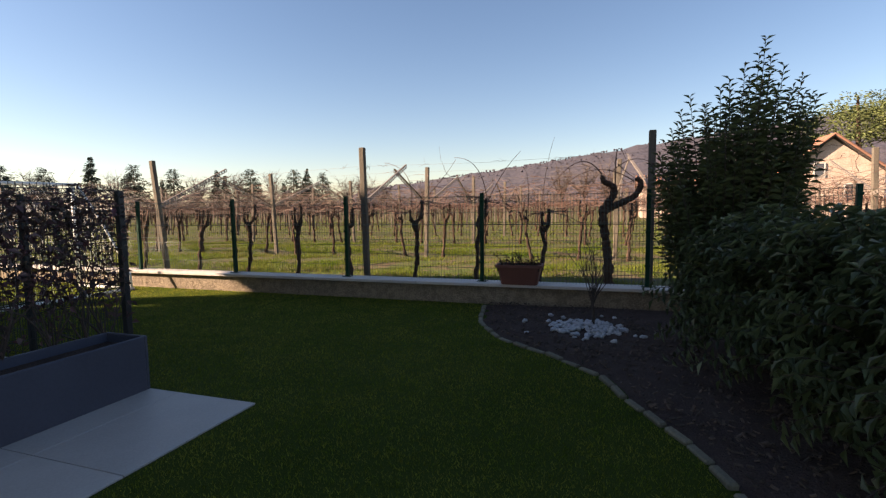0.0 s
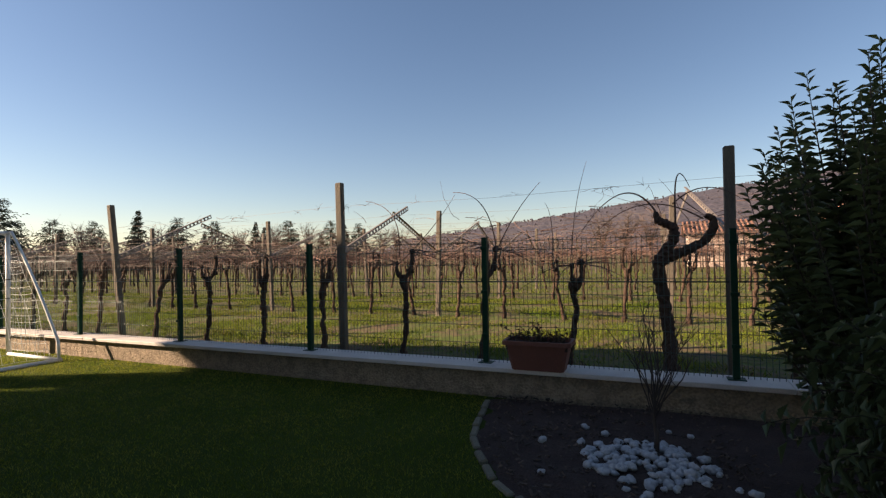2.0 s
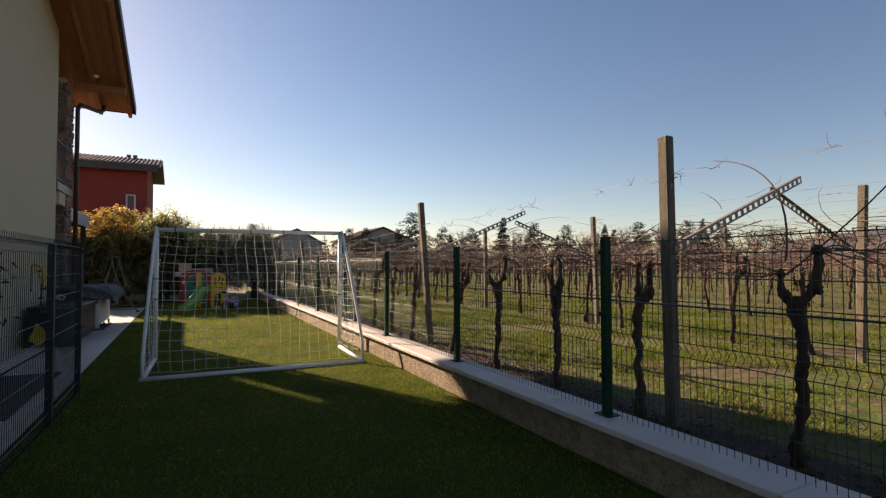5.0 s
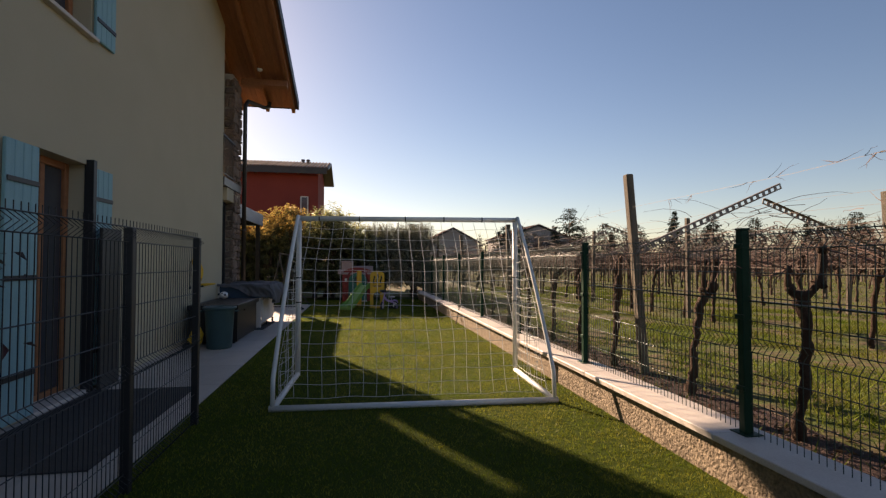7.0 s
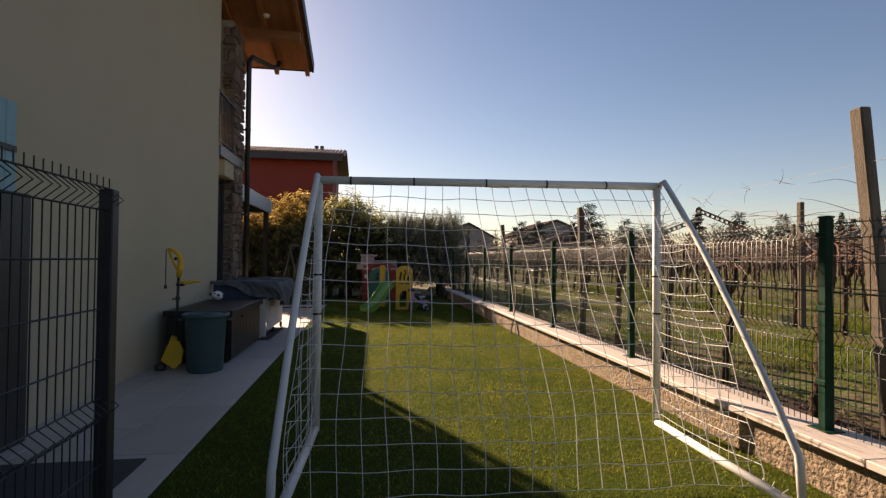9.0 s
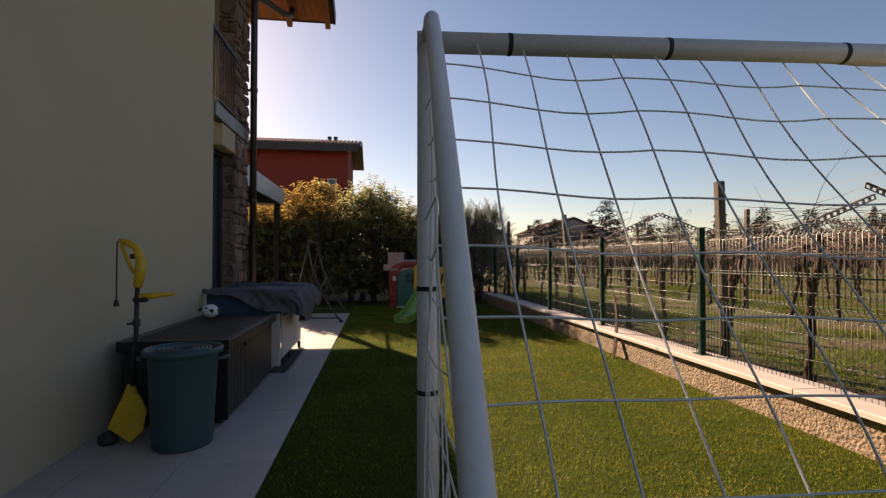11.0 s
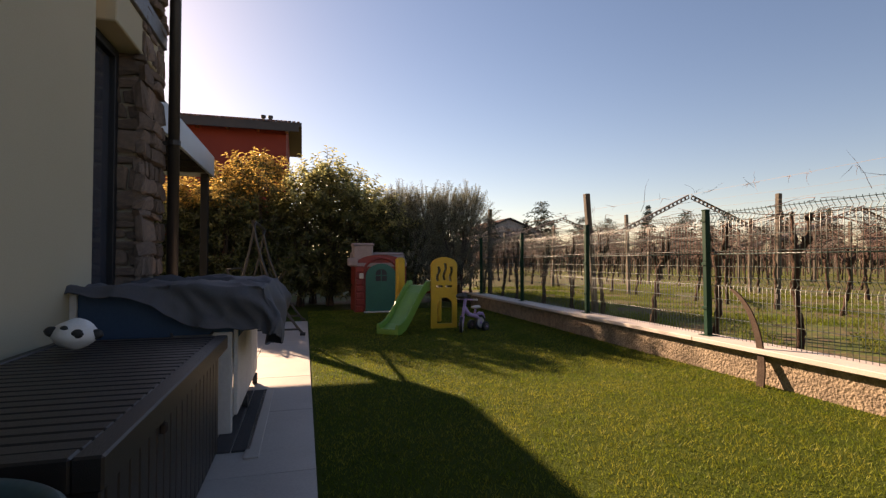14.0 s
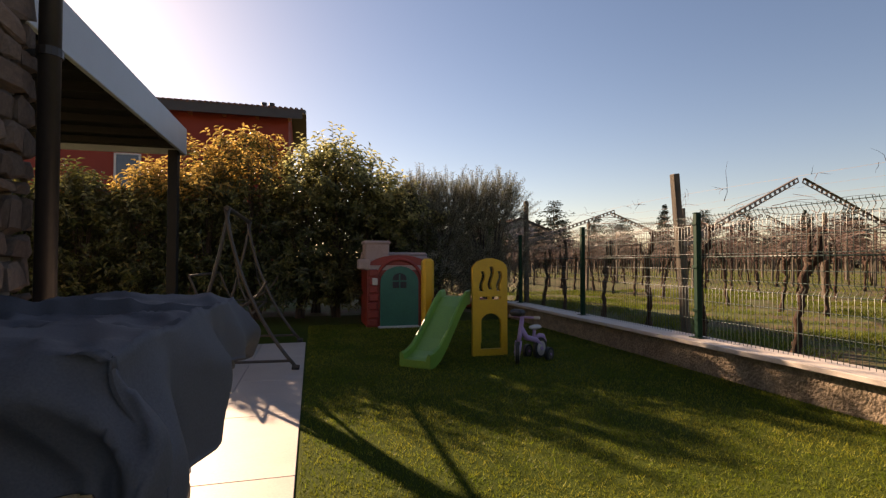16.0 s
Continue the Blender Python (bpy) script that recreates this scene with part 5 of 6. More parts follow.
def covered_table():
    t = thing("folded_table", "folded blue games table half under a cover", "table", (-17.12, 2.22, 0.024))
    t.matrix_basis = t.matrix_basis @ Matrix.Diagonal((1, 1, 1.17, 1))
    part("top", Geo().box((0.80, -0.52, 0.44), (0.84, 0.40, 0.83), 0.006), M_BLUE, t, "dark blue table leaf")
    part("edge", Geo().box((0.79, -0.56, 0.5), (0.86, -0.52, 0.87), 0.006), M_OFFWHITE, t, "white edging strip")
    part("leaf", Geo().box((-0.78, -0.5, 0.56), (0.78, 0.44, 0.72), 0.01), M_BLUE, t)
    part("handle", Geo().tube([(0.835, 0.02, 0.60), (0.87, 0.04, 0.585), (0.87, 0.26, 0.585), (0.835, 0.28, 0.60)], 0.008, 8), M_GALV, t)
    part("leg_board", Geo().box((0.79, 0.26, 0.0), (0.85, 0.40, 0.60), 0.006), M_OFFWHITE, t, "off-white upright board")
    for i in range(8):
        part("side_board", Geo().box((0.605 - i * 0.19, 0.40, 0.10), (0.785 - i * 0.19, 0.43, 0.66), 0.005), M_OFFWHITE, t)
    part("frame", Geo().box((-0.7, 0.36, 0.08), (0.75, 0.40, 0.14), 0.004).box((-0.7, -0.45, 0.08), (-0.64, 0.36, 0.60), 0.004), M_OFFWHITE, t)
    for x in (-0.62, 0.2):
        w = part("castor", Geo().tube([(x, 0.40, 0.045), (x, 0.44, 0.045)], 0.045, 16), M_BLACK, t)
    # cover: draped sheet with folds
    random.seed(2)
    c = thing("cover", "grey cloth cover draped in folds over the folded table", "cover", (-17.09, 2.24, 1.06))
    nx, ny = 96, 72
    g = Geo()
    hx, hy, drop = 0.88, 0.58, 0.55
    beyond = []
    for j in range(ny + 1):
        for i in range(nx + 1):
            u, v = -hx - drop + (2 * hx + 2 * drop) * i / nx, -hy - 0.05 + (2 * hy + drop + 0.05) * j / ny
            ox, oy = max(0, abs(u) - hx), max(0, v - hy)
            s = 1 if u > 0 else -1
            d = math.hypot(ox, oy)
            side = 0.02 + 0.33 * min(1, 1.2 * max(0, (v + hy) / (2 * hy) - 0.05)) + 0.03 * math.sin(v * 9)
            lim = 0.40 + 0.08 * math.sin(u * 3.3 + 0.6) + (0.04 if s > 0 else 0)
            lim = side if s > 0 and oy == 0 else lim
            beyond.append(d > lim + 0.02)
            if d > lim:
                ox, oy = ox * lim / d, oy * lim / d
                u, v, d = s * (hx + ox) if ox > 0 else u, hy + oy if oy > 0 else v, lim
            f = noise.noise(Vector((u * 3.1, v * 3.1, 0.3)))
            f2 = noise.noise(Vector((u * 7, v * 7, 4)))
            x = min(abs(u), hx) * s + s * (0.10 * ox + 0.05 * min(1, ox * 8) * (0.4 + f)) + 0.035 * f * min(1, oy * 5)
            y = min(v, hy) + 0.16 * min(oy, 0.12) + 0.11 * min(1, oy * 5) * (0.35 + math.sin(u * 7 + 1.2 + 2 * f) * 0.55 + f * 0.7)
            ridge = 0.022 * (1 - abs(math.sin(u * 4.2 - v * 5.5 + 1.5 * f))) ** 2 + 0.014 * (1 - abs(math.sin(u * 6 + v * 9 + 2 * f2))) ** 3
            z = -d * (0.95 + 0.05 * f) + 0.035 * f + 0.012 * f2 + ridge - (0.05 if d == 0 and abs(u) < 0.5 else 0) * (1 + f)
            crease = abs(noise.noise(Vector((u * 2.3 + 7, v * 2.6 + z * 2.0, 1.7)))) + 0.5 * abs(noise.noise(Vector((u * 5.5, v * 5.5 + z * 4, 8.1))))
            z -= 0.055 * crease * (1 if d == 0 else 0.4)
            if ox > 0 and s > 0:
                x -= 0.16 * crease - 0.05
                x += ridge * 2.2 * min(1, ox * 6) + 0.03 * math.sin(v * 8 + 3 * f) * min(1, ox * 4)
            g.v.append((x, y, z))
    for j in range(ny):
        for i in range(nx):
            a = j * (nx + 1) + i
            q = (a, a + 1, a + nx + 2, a + nx + 1)
            if not all(beyond[k] for k in q):
                g.f.append(q)
    sheet = part("cloth", g.mesh("cloth", M_TARP, True), M_TARP, c)
    sol = sheet.modifiers.new("thick", "SOLIDIFY")
    sol.thickness = 0.006


covered_table()


def floor_strips():
    random.seed(6)
    g = thing("floor_mat", "dark slatted mat lying on the paving beside the table", "mat", (-16.68, 2.66, 0.025))
    me = fix(Geo().box((-0.75, -0.055, 0), (0.75, 0.055, 0.012), 0.003).mesh("slat", M_MAT))
    for i in range(2):
        part("slat", me, M_MAT, g, at=pose(0, -0.06 + 0.12 * i, 0))
    s = thing("kerb_stone", "pale stone strip lying along the mat", "kerb", (-16.6, 2.79, 0.025))
    part("strip", Geo().box((-0.8, -0.045, 0), (0.8, 0.045, 0.012), 0.003), M_PAVE, s)


floor_strips()


def swing():
    s = thing("garden_swing", "empty garden swing frame of curved brown steel tubes", "swing", (-21.78, 2.32, 0.024))
    for x in (0.85, -1.15):
        part("front_leg", Geo().tube(bez((x - 0.08, -0.02, 1.82), (x + 0.05, 0.15, 0.75), (x + 0.1, 0.76, 0.03), 12), 0.020, 10), M_SWING, s, smooth=True)
        part("back_leg", Geo().tube(bez((x - 0.08, 0.02, 1.82), (x - 0.02, -0.15, 0.75), (x, -0.45, 0.03), 12), 0.020, 10), M_SWING, s, smooth=True)
        part("ground_tube", Geo().tube([(x + 0.1, 0.70, 0.10), (x, -0.42, 0.10)], 0.016, 8), M_SWING, s)
        part("foot", Geo().tube([(x + 0.1, 0.72, 0.03), (x + 0.11, 0.80, 0.02)], 0.032, 10), M_BLACK, s)
        part("hanger", Geo().tube([(x - 0.12, 0.0, 1.75), (x - 0.2, 0.12, 0.95), (x - 0.2, 0.25, 0.62)], 0.010, 6), M_SWING, s)
        part("arm_rest", Geo().tube(bez((x - 0.2, -0.2, 0.62), (x - 0.2, 0.25, 0.62), (x - 0.12, 0.42, 0.98), 8), 0.013, 8), M_SWING, s)
    part("top_tube", Geo().tube([(-1.25, 0, 1.82), (0.80, 0, 1.82)], 0.026, 10), M_SWING, s)
    part("seat_frame", Geo().tube([(-1.3, 0.25, 0.60), (0.62, 0.25, 0.60), (0.62, -0.22, 0.56), (-1.3, -0.22, 0.56), (-1.3, 0.25, 0.60)], 0.014, 8), M_SWING, s)
    part("back_frame", Geo().tube([(-1.3, -0.22, 0.56), (-1.3, -0.42, 1.05), (0.62, -0.42, 1.05), (0.62, -0.22, 0.56)], 0.014, 8), M_SWING, s)


swing()


# ---------------------------------------------------------------- play things
def playhouse():
    p = thing("playhouse", "red plastic playhouse with a green door and faded roof", "playhouse", (-24.78, 4.84, 0.0))
    W, D = 0.60, 0.55
    arch = [(W, -W, 0), (D, -W, 0)]
    outline = [(-W, 0), (W, 0), (W, 1.12)] + [(W * math.cos(a), 1.12 + 0.24 * math.sin(a)) for a in [i * math.pi / 12 for i in range(1, 12)]] + [(-W, 1.12)]
    part("front_wall", Geo().prism([(D, y, z) for y, z in outline], (-0.06, 0, 0)), M_PHRED, p)
    part("side_wall", Geo().box((-D, -W, 0), (D - 0.06, -W + 0.05, 1.12), 0.01).box((-D, W - 0.05, 0), (D - 0.06, W, 1.12), 0.01).box((-D, -W + 0.05, 0), (-D + 0.05, W - 0.05, 1.12), 0.01), M_PHRED, p)
    for s in (-1, 1):
        for i in range(7):
            part("corner_block", Geo().box((D - 0.02, s * (W - 0.11) - 0.09, 0.03 + i * 0.155), (D + 0.035, s * (W - 0.11) + (0.11 if i % 2 else 0.08), 0.165 + i * 0.155), 0.02), M_PHRED, p)
    arch2 = [(0.36, 0.04), (0.36, 0.85)] + [(0.36 * math.cos(a), 0.85 + 0.30 * math.sin(a)) for a in [i * math.pi / 10 for i in range(1, 10)]] + [(-0.36, 0.85), (-0.36, 0.04)]
    win = [(0.13, 0.74), (0.13, 0.92)] + [(0.13 * math.cos(a), 0.92 + 0.10 * math.sin(a)) for a in [i * math.pi / 8 for i in range(1, 8)]] + [(-0.13, 0.92), (-0.13, 0.74)]
    d = part("door", Geo().prism([(D + 0.005, y, z) for y, z in arch2], (0.035, 0, 0)), M_PHGREEN, p, "dark green arched door")
    part("door_window", Geo().prism([(D + 0.042, y, z) for y, z in win], (0.006, 0, 0)), M_BLACK, d)
    part("window_bar", Geo().box((D + 0.045, -0.012, 0.74), (D + 0.058, 0.012, 1.0)).box((D + 0.045, -0.13, 0.86), (D + 0.058, 0.13, 0.885)), M_PHGREEN, d)
    part("door_sill", Geo().box((D - 0.02, -0.40, 0), (D + 0.16, 0.36, 0.04), 0.012), M_OFFWHITE, p)
    trim = Geo()
    trim.tube([(D + 0.01, 0.43 * math.cos(a), 0.86 + 0.42 * math.sin(a)) for a in [i * math.pi / 14 for i in range(15)]], 0.035, 8)
    part("door_arch", trim, M_PHRED, p, smooth=True)
    roof = Geo()
    roof.prism([(D + 0.02, -W - 0.05, 1.14), (0.10, -W - 0.05, 1.42), (-0.10, -W - 0.05, 1.42), (-D - 0.06, -W - 0.05, 1.14), (-D - 0.06, -W - 0.05, 1.08), (D + 0.02, -W - 0.05, 1.08)], (0, 2 * W + 0.06, 0))
    for q in range(4):
        x, z = D + 0.0 - q * 0.115, 1.155 + q * 0.073
        roof.box((x - 0.02, -W - 0.06, z - 0.012), (x + 0.02, W + 0.02, z + 0.012), 0.008)
    part("roof", roof, M_PHROOF, p, "faded pinkish roof")
    part("chimney", Geo().box((0.02, -W - 0.04, 1.10), (D - 0.04, -W + 0.42, 1.60), 0.03).box((0.0, -W - 0.06, 1.56), (D - 0.02, -W + 0.44, 1.63), 0.02), M_PHROOF, p, "faded pinkish chimney block")
    part("eave", Geo().box((D - 0.1, -W - 0.18, 1.10), (D + 0.08, -W + 0.05, 1.28), 0.02), M_PHROOF, p)
    part("letter_plate", Geo().box((D + 0.005, -W + 0.09, 0.80), (D + 0.05, -W + 0.19, 0.93), 0.01), M_OFFWHITE, p)


playhouse()


def slide_tower():
    s = thing("play_slide", "lime green slide on a yellow plastic climbing frame", "slide", (-21.42, 5.14, 0.0))
    # yellow panel with wavy cut-outs: built as strips round the openings
    def tall_panel(name, x, y0, y1, top, label):
        part(name, panel_with_waves(x, y0, y1, top), M_YELLOW, s, label)
    def panel_with_waves(x, y0, y1, top):
        bm = Geo()
        n, m = 66, 128
        w = y1 - y0
        def solid(u, z):
            edge = top - 0.15 + 0.15 * math.sqrt(max(0, 1 - (2 * u - 1) ** 2))
            if z > edge:
                return False
            for c, zc, hh in ((0.27, top - 0.30, 0.13), (0.52, top - 0.26, 0.15), (0.76, top - 0.30, 0.13)):
                if abs(z - zc) < hh and abs(u - c - 0.04 * math.sin((z - zc) / hh * 3)) < 0.052:
                    return False
            for c in (0.33, 0.68):
                if abs(z - (top - 0.52)) < 0.025 and abs(u - c) < 0.13:
                    return False
            if abs(u - 0.52) < 0.30 and 0.10 < z < 0.42 + 0.14 * math.sqrt(max(0, 1 - ((u - 0.52) / 0.30) ** 2)):
                return False
            return True
        for j in range(m):
            i = 0
            z0, z1 = top * j / m, top * (j + 1) / m
            while i < n:
                if solid((i + 0.5) / n, (z0 + z1) / 2):
                    k = i
                    while k < n and solid((k + 0.5) / n, (z0 + z1) / 2):
                        k += 1
                    bm.box((x - 0.025, y0 + w * i / n, z0), (x + 0.025, y0 + w * k / n, z1))
                    i = k
                else:
                    i += 1
        return bm
    tall_panel("tower_panel", 0.30, 0.12, 0.60, 1.28, "yellow side panel with wavy cut-outs")
    part("rear_panel", Geo().box((-0.78, -0.33, 0), (-0.60, -0.16, 1.28), 0.04), M_YELLOW, s, "plain yellow corner panel")
    part("platform", Geo().box((-0.75, -0.20, 0.62), (0.05, 0.55, 0.70), 0.02), M_PHRED, s, "red platform")
    part("tower_foot", Geo().box((-0.78, 0.50, 0), (-0.62, 0.58, 0.70), 0.03), M_YELLOW, s)
    # slide: runs from the platform down towards the house side
    prof = [(0.0, 0.80), (0.12, 0.79), (0.28, 0.68), (0.48, 0.50), (0.68, 0.32), (0.86, 0.19), (1.02, 0.13), (1.12, 0.12)]
    A, B = Vector((0.05, -0.02, 0)), Vector((0.78, -0.72, 0))
    dirn = (B - A).normalized()
    side = Vector((-dirn.y, dirn.x, 0))
    g = Geo()
    sec = [(-0.21, -0.10), (-0.21, 0.07), (-0.185, 0.085), (-0.165, 0.06), (-0.15, 0.0), (0.15, 0.0), (0.165, 0.06), (0.185, 0.085), (0.21, 0.07), (0.21, -0.10)]
    for q, z in prof:
        for w, h in sec:
            p = A + dirn * q * 0.93 + side * w
            g.v.append((p.x, p.y, max(0.0, z + h - 0.02)))
    k = len(sec)
    for i in range(len(prof) - 1):
        for j in range(k - 1):
            g.f.append((i * k + j, i * k + j + 1, (i + 1) * k + j + 1, (i + 1) * k + j))
        g.f.append((i * k + k - 1, i * k, (i + 1) * k, (i + 1) * k + k - 1))
    g.f.append(tuple(range(k)))
    g.f.append(tuple((len(prof) - 1) * k + j for j in range(k))[::-1])
    part("chute", g, M_SLIDE, s, "lime green slide chute")


slide_tower()


def tricycle():
    b = thing("balance_bike", "small lilac children's balance bike with stabilisers", "bike", (-20.70, 5.88, 0.0), rz=-58)
    def wheel(name, c, r, w, steer=0.0):
        m = pose(c[0], c[1], 0, 0, 0, steer)
        c = (0, 0, c[2])
        g = Geo()
        g.tube([(c[0], c[1] - w / 2, c[2]), (c[0], c[1] + w / 2, c[2])], r, 22)
        o = part(name, g, M_BLACK, b, at=m)
        part("rim", Geo().tube([(c[0], c[1] - w / 2 - 0.006, c[2]), (c[0], c[1] + w / 2 + 0.006, c[2])], r * 0.68, 18), M_OFFWHITE if r > 0.1 else M_GALV, o)
        part("hub", Geo().tube([(c[0], c[1] - w / 2 - 0.015, c[2]), (c[0], c[1] + w / 2 + 0.015, c[2])], r * 0.2, 10), M_LILAC, o)
    wheel("wheel", (0.28, 0, 0.135), 0.135, 0.045, 36.0)
    wheel("wheel", (-0.22, 0, 0.135), 0.135, 0.045)
    wheel("small_wheel", (-0.18, 0.16, 0.085), 0.085, 0.04)
    wheel("small_wheel", (-0.18, -0.16, 0.085), 0.085, 0.04)
    part("frame", Geo().tube([(0.20, 0, 0.42), (0.08, 0, 0.30), (-0.12, 0, 0.25), (-0.25, 0, 0.17)], [0.04, 0.035, 0.035, 0.03], 10).tube([(-0.08, 0, 0.26), (-0.10, 0, 0.40)], 0.02, 8), M_LILAC, b, smooth=True)
    part("fork", Geo().tube([(0.17, 0, 0.56), (0.22, 0, 0.36), (0.25, 0, 0.27)], 0.026, 10).tube([(0.25, 0.035, 0.28), (0.28, 0.035, 0.135)], 0.013, 8).tube([(0.25, -0.035, 0.28), (0.28, -0.035, 0.135)], 0.013, 8), M_LILAC, b, smooth=True)
    part("handlebar", Geo().tube([(0.13, -0.2, 0.56), (0.17, -0.06, 0.56), (0.17, 0.06, 0.56), (0.13, 0.2, 0.56)], 0.013, 8), M_LILAC, b, smooth=True)
    for s in (-1, 1):
        part("handle_grip", Geo().tube([(0.14, s * 0.15, 0.56), (0.125, s * 0.22, 0.56)], 0.018, 8), M_OFFWHITE, b)
    part("saddle", Geo().blob((-0.12, 0, 0.41), (0.12, 0.06, 0.03), 1, 0.1, 14, 8), M_OFFWHITE, b, smooth=True)
    part("basket", Geo().box((0.20, -0.09, 0.58), (0.34, 0.09, 0.66), 0.03), M_BLACK, b)
    part("fender", Geo().tube([(-0.35, 0, 0.2), (-0.3, 0, 0.28), (-0.2, 0, 0.3), (-0.12, 0, 0.27)], 0.03, 8, flat=0.6), M_LILAC, b, smooth=True)


tricycle()


def leaning_strap():
    s = thing("leaning_board", "bent strip of rusty sheet metal leaning on the wall", "board", (-16.33, 7.26, 0.0))
    g = Geo()
    n = 14
    for i in range(n + 1):
        k = i / n
        x, y, z = -0.02 - 0.60 * k ** 1.8, 0.02 + 0.30 * k, 0.90 * math.sin(k * 1.2) / math.sin(1.2)
        w = 0.042 - 0.018 * k
        g.v += [(x - w, y - 0.01, z), (x + w, y - 0.01, z + 0.01), (x + w, y + 0.006, z + 0.01), (x - w, y + 0.006, z)]
    for i in range(n):
        for j in range(4):
            a, b = i * 4 + j, i * 4 + (j + 1) % 4
            g.f.append((a, b, b + 4, a + 4))
    g.f += [(0, 1, 2, 3), tuple(n * 4 + j for j in (3, 2, 1, 0))]
    part("strip", g, M_RUST, s)


leaning_strap()


# ---------------------------------------------------------------- hedge, olive trees, neighbours, distance
def hedge():
    random.seed(61)
    tops = [(-3.6, 2.6), (-2.3, 2.75), (-1.1, 2.85), (0.1, 3.0), (1.2, 3.4), (2.1, 3.85), (3.0, 3.6), (3.75, 3.8), (4.6, 3.3), (5.2, 2.8)]
    for y, h in tops:
        lobes = [((-26.2, y, 0.55), (0.95, 0.85, 0.62)), ((-26.2, y, h * 0.42), (0.95, 0.85, h * 0.44)), ((-26.0 + rnd(-0.2, 0.2), y + rnd(-0.2, 0.2), h * 0.72), (0.7, 0.65, h * 0.26))]
        # brighter colour painted only on tops that should catch sun, none below y -0.2
        bush("hedge_shrub", "tall evergreen hedge shrub with sunlit yellowish top leaves", (-26.2, y, -0.05), lobes, M_PHOT, 190, 0.125, 0.058, 0.038, 0.42, 0.6, 0.05, 0.35, "hedge at the end of the garden", lit_young=M_LITYOUNG if y < 2.6 else M_LITPALE, lit_young_z=h * (0.76 if y > 0.6 else 0.90 if y > -0.2 else 1.5))
    for i in range(9):
        y = -3.4 + 1.35 * i
        bush("hedge_shrub", "dark evergreen shrub in the rear row of the hedge", (-27.9, y, -0.05), [((-27.9, y, 0.9), (0.9, 0.95, 1.0)), ((-27.9, y, 1.8), (0.8, 0.9, 0.75))], M_PHOT, 150, 0.16, 0.085, 0.05, 0.42, 0.5, 0.05, 0.35, "rear row of the hedge")


hedge()


def olive(x, y, h, seed):
    random.seed(seed)
    tr = Geo().tube([(0, 0, 0), (0.05, 0.02, 0.5), (0, 0.05, 1.0)], [0.11, 0.09, 0.07], 9, wob=0.15)
    lobes = [((x, y, 0.7), (0.85, 0.85, 0.7)), ((x, y, h * 0.48), (0.85, 0.85, h * 0.40)), ((x + 0.1, y - 0.35, h * 0.72), (0.5, 0.5, h * 0.24)), ((x, y + 0.4, h * 0.74), (0.5, 0.5, h * 0.22))]
    bush("olive_tree", "olive tree with fine grey-green foliage behind the play things", (x, y, -0.05), lobes, M_OLIVE, 260, 0.075, 0.017, 0.017, 0.46, 0.9, 0.02, 0.1, "olive trees", "tree", tr)


olive(-26.0, 5.9, 3.1, 71)
olive(-26.2, 7.3, 3.15, 72)

M_REDWALL = mat("red_render", (0.29, 0.046, 0.030), (0.24, 0.037, 0.025), 0.9, 0.8, 60, 0.3, depth=0.006)
M_STONEW = mat("old_stone_wall", (0.56, 0.43, 0.35), (0.40, 0.28, 0.22), 0.9, 1.2, 8, 0.6, depth=0.03)
M_OLDTILE = mat("old_dark_tile", (0.19, 0.095, 0.068), (0.13, 0.07, 0.052), 0.9, 3, 40, 0.5, island=0.3)
M_GREYW = mat("grey_render", (0.34, 0.31, 0.29), (0.29, 0.26, 0.24), 0.9, 0.8, 20, 0.3)
M_HILL = mat("wooded_hill", (0.040, 0.036, 0.052), (0.056, 0.046, 0.056), 0.95, 0.012, 0.09, 1.0, depth=6.0, contrast=0.5)
M_CONIFER = mat("conifer_needles", (0.035, 0.052, 0.034), (0.055, 0.070, 0.045), 0.8, 0.6, 6, 0, island=0.4)
M_PINE = mat("pine_foliage", (0.06, 0.085, 0.025), (0.11, 0.12, 0.035), 0.8, 0.6, 6, 0, island=0.4)
M_FARTWIG = mat("bare_tree_twigs", (0.115, 0.085, 0.075), (0.08, 0.06, 0.055), 0.9, 3, 20, 0)


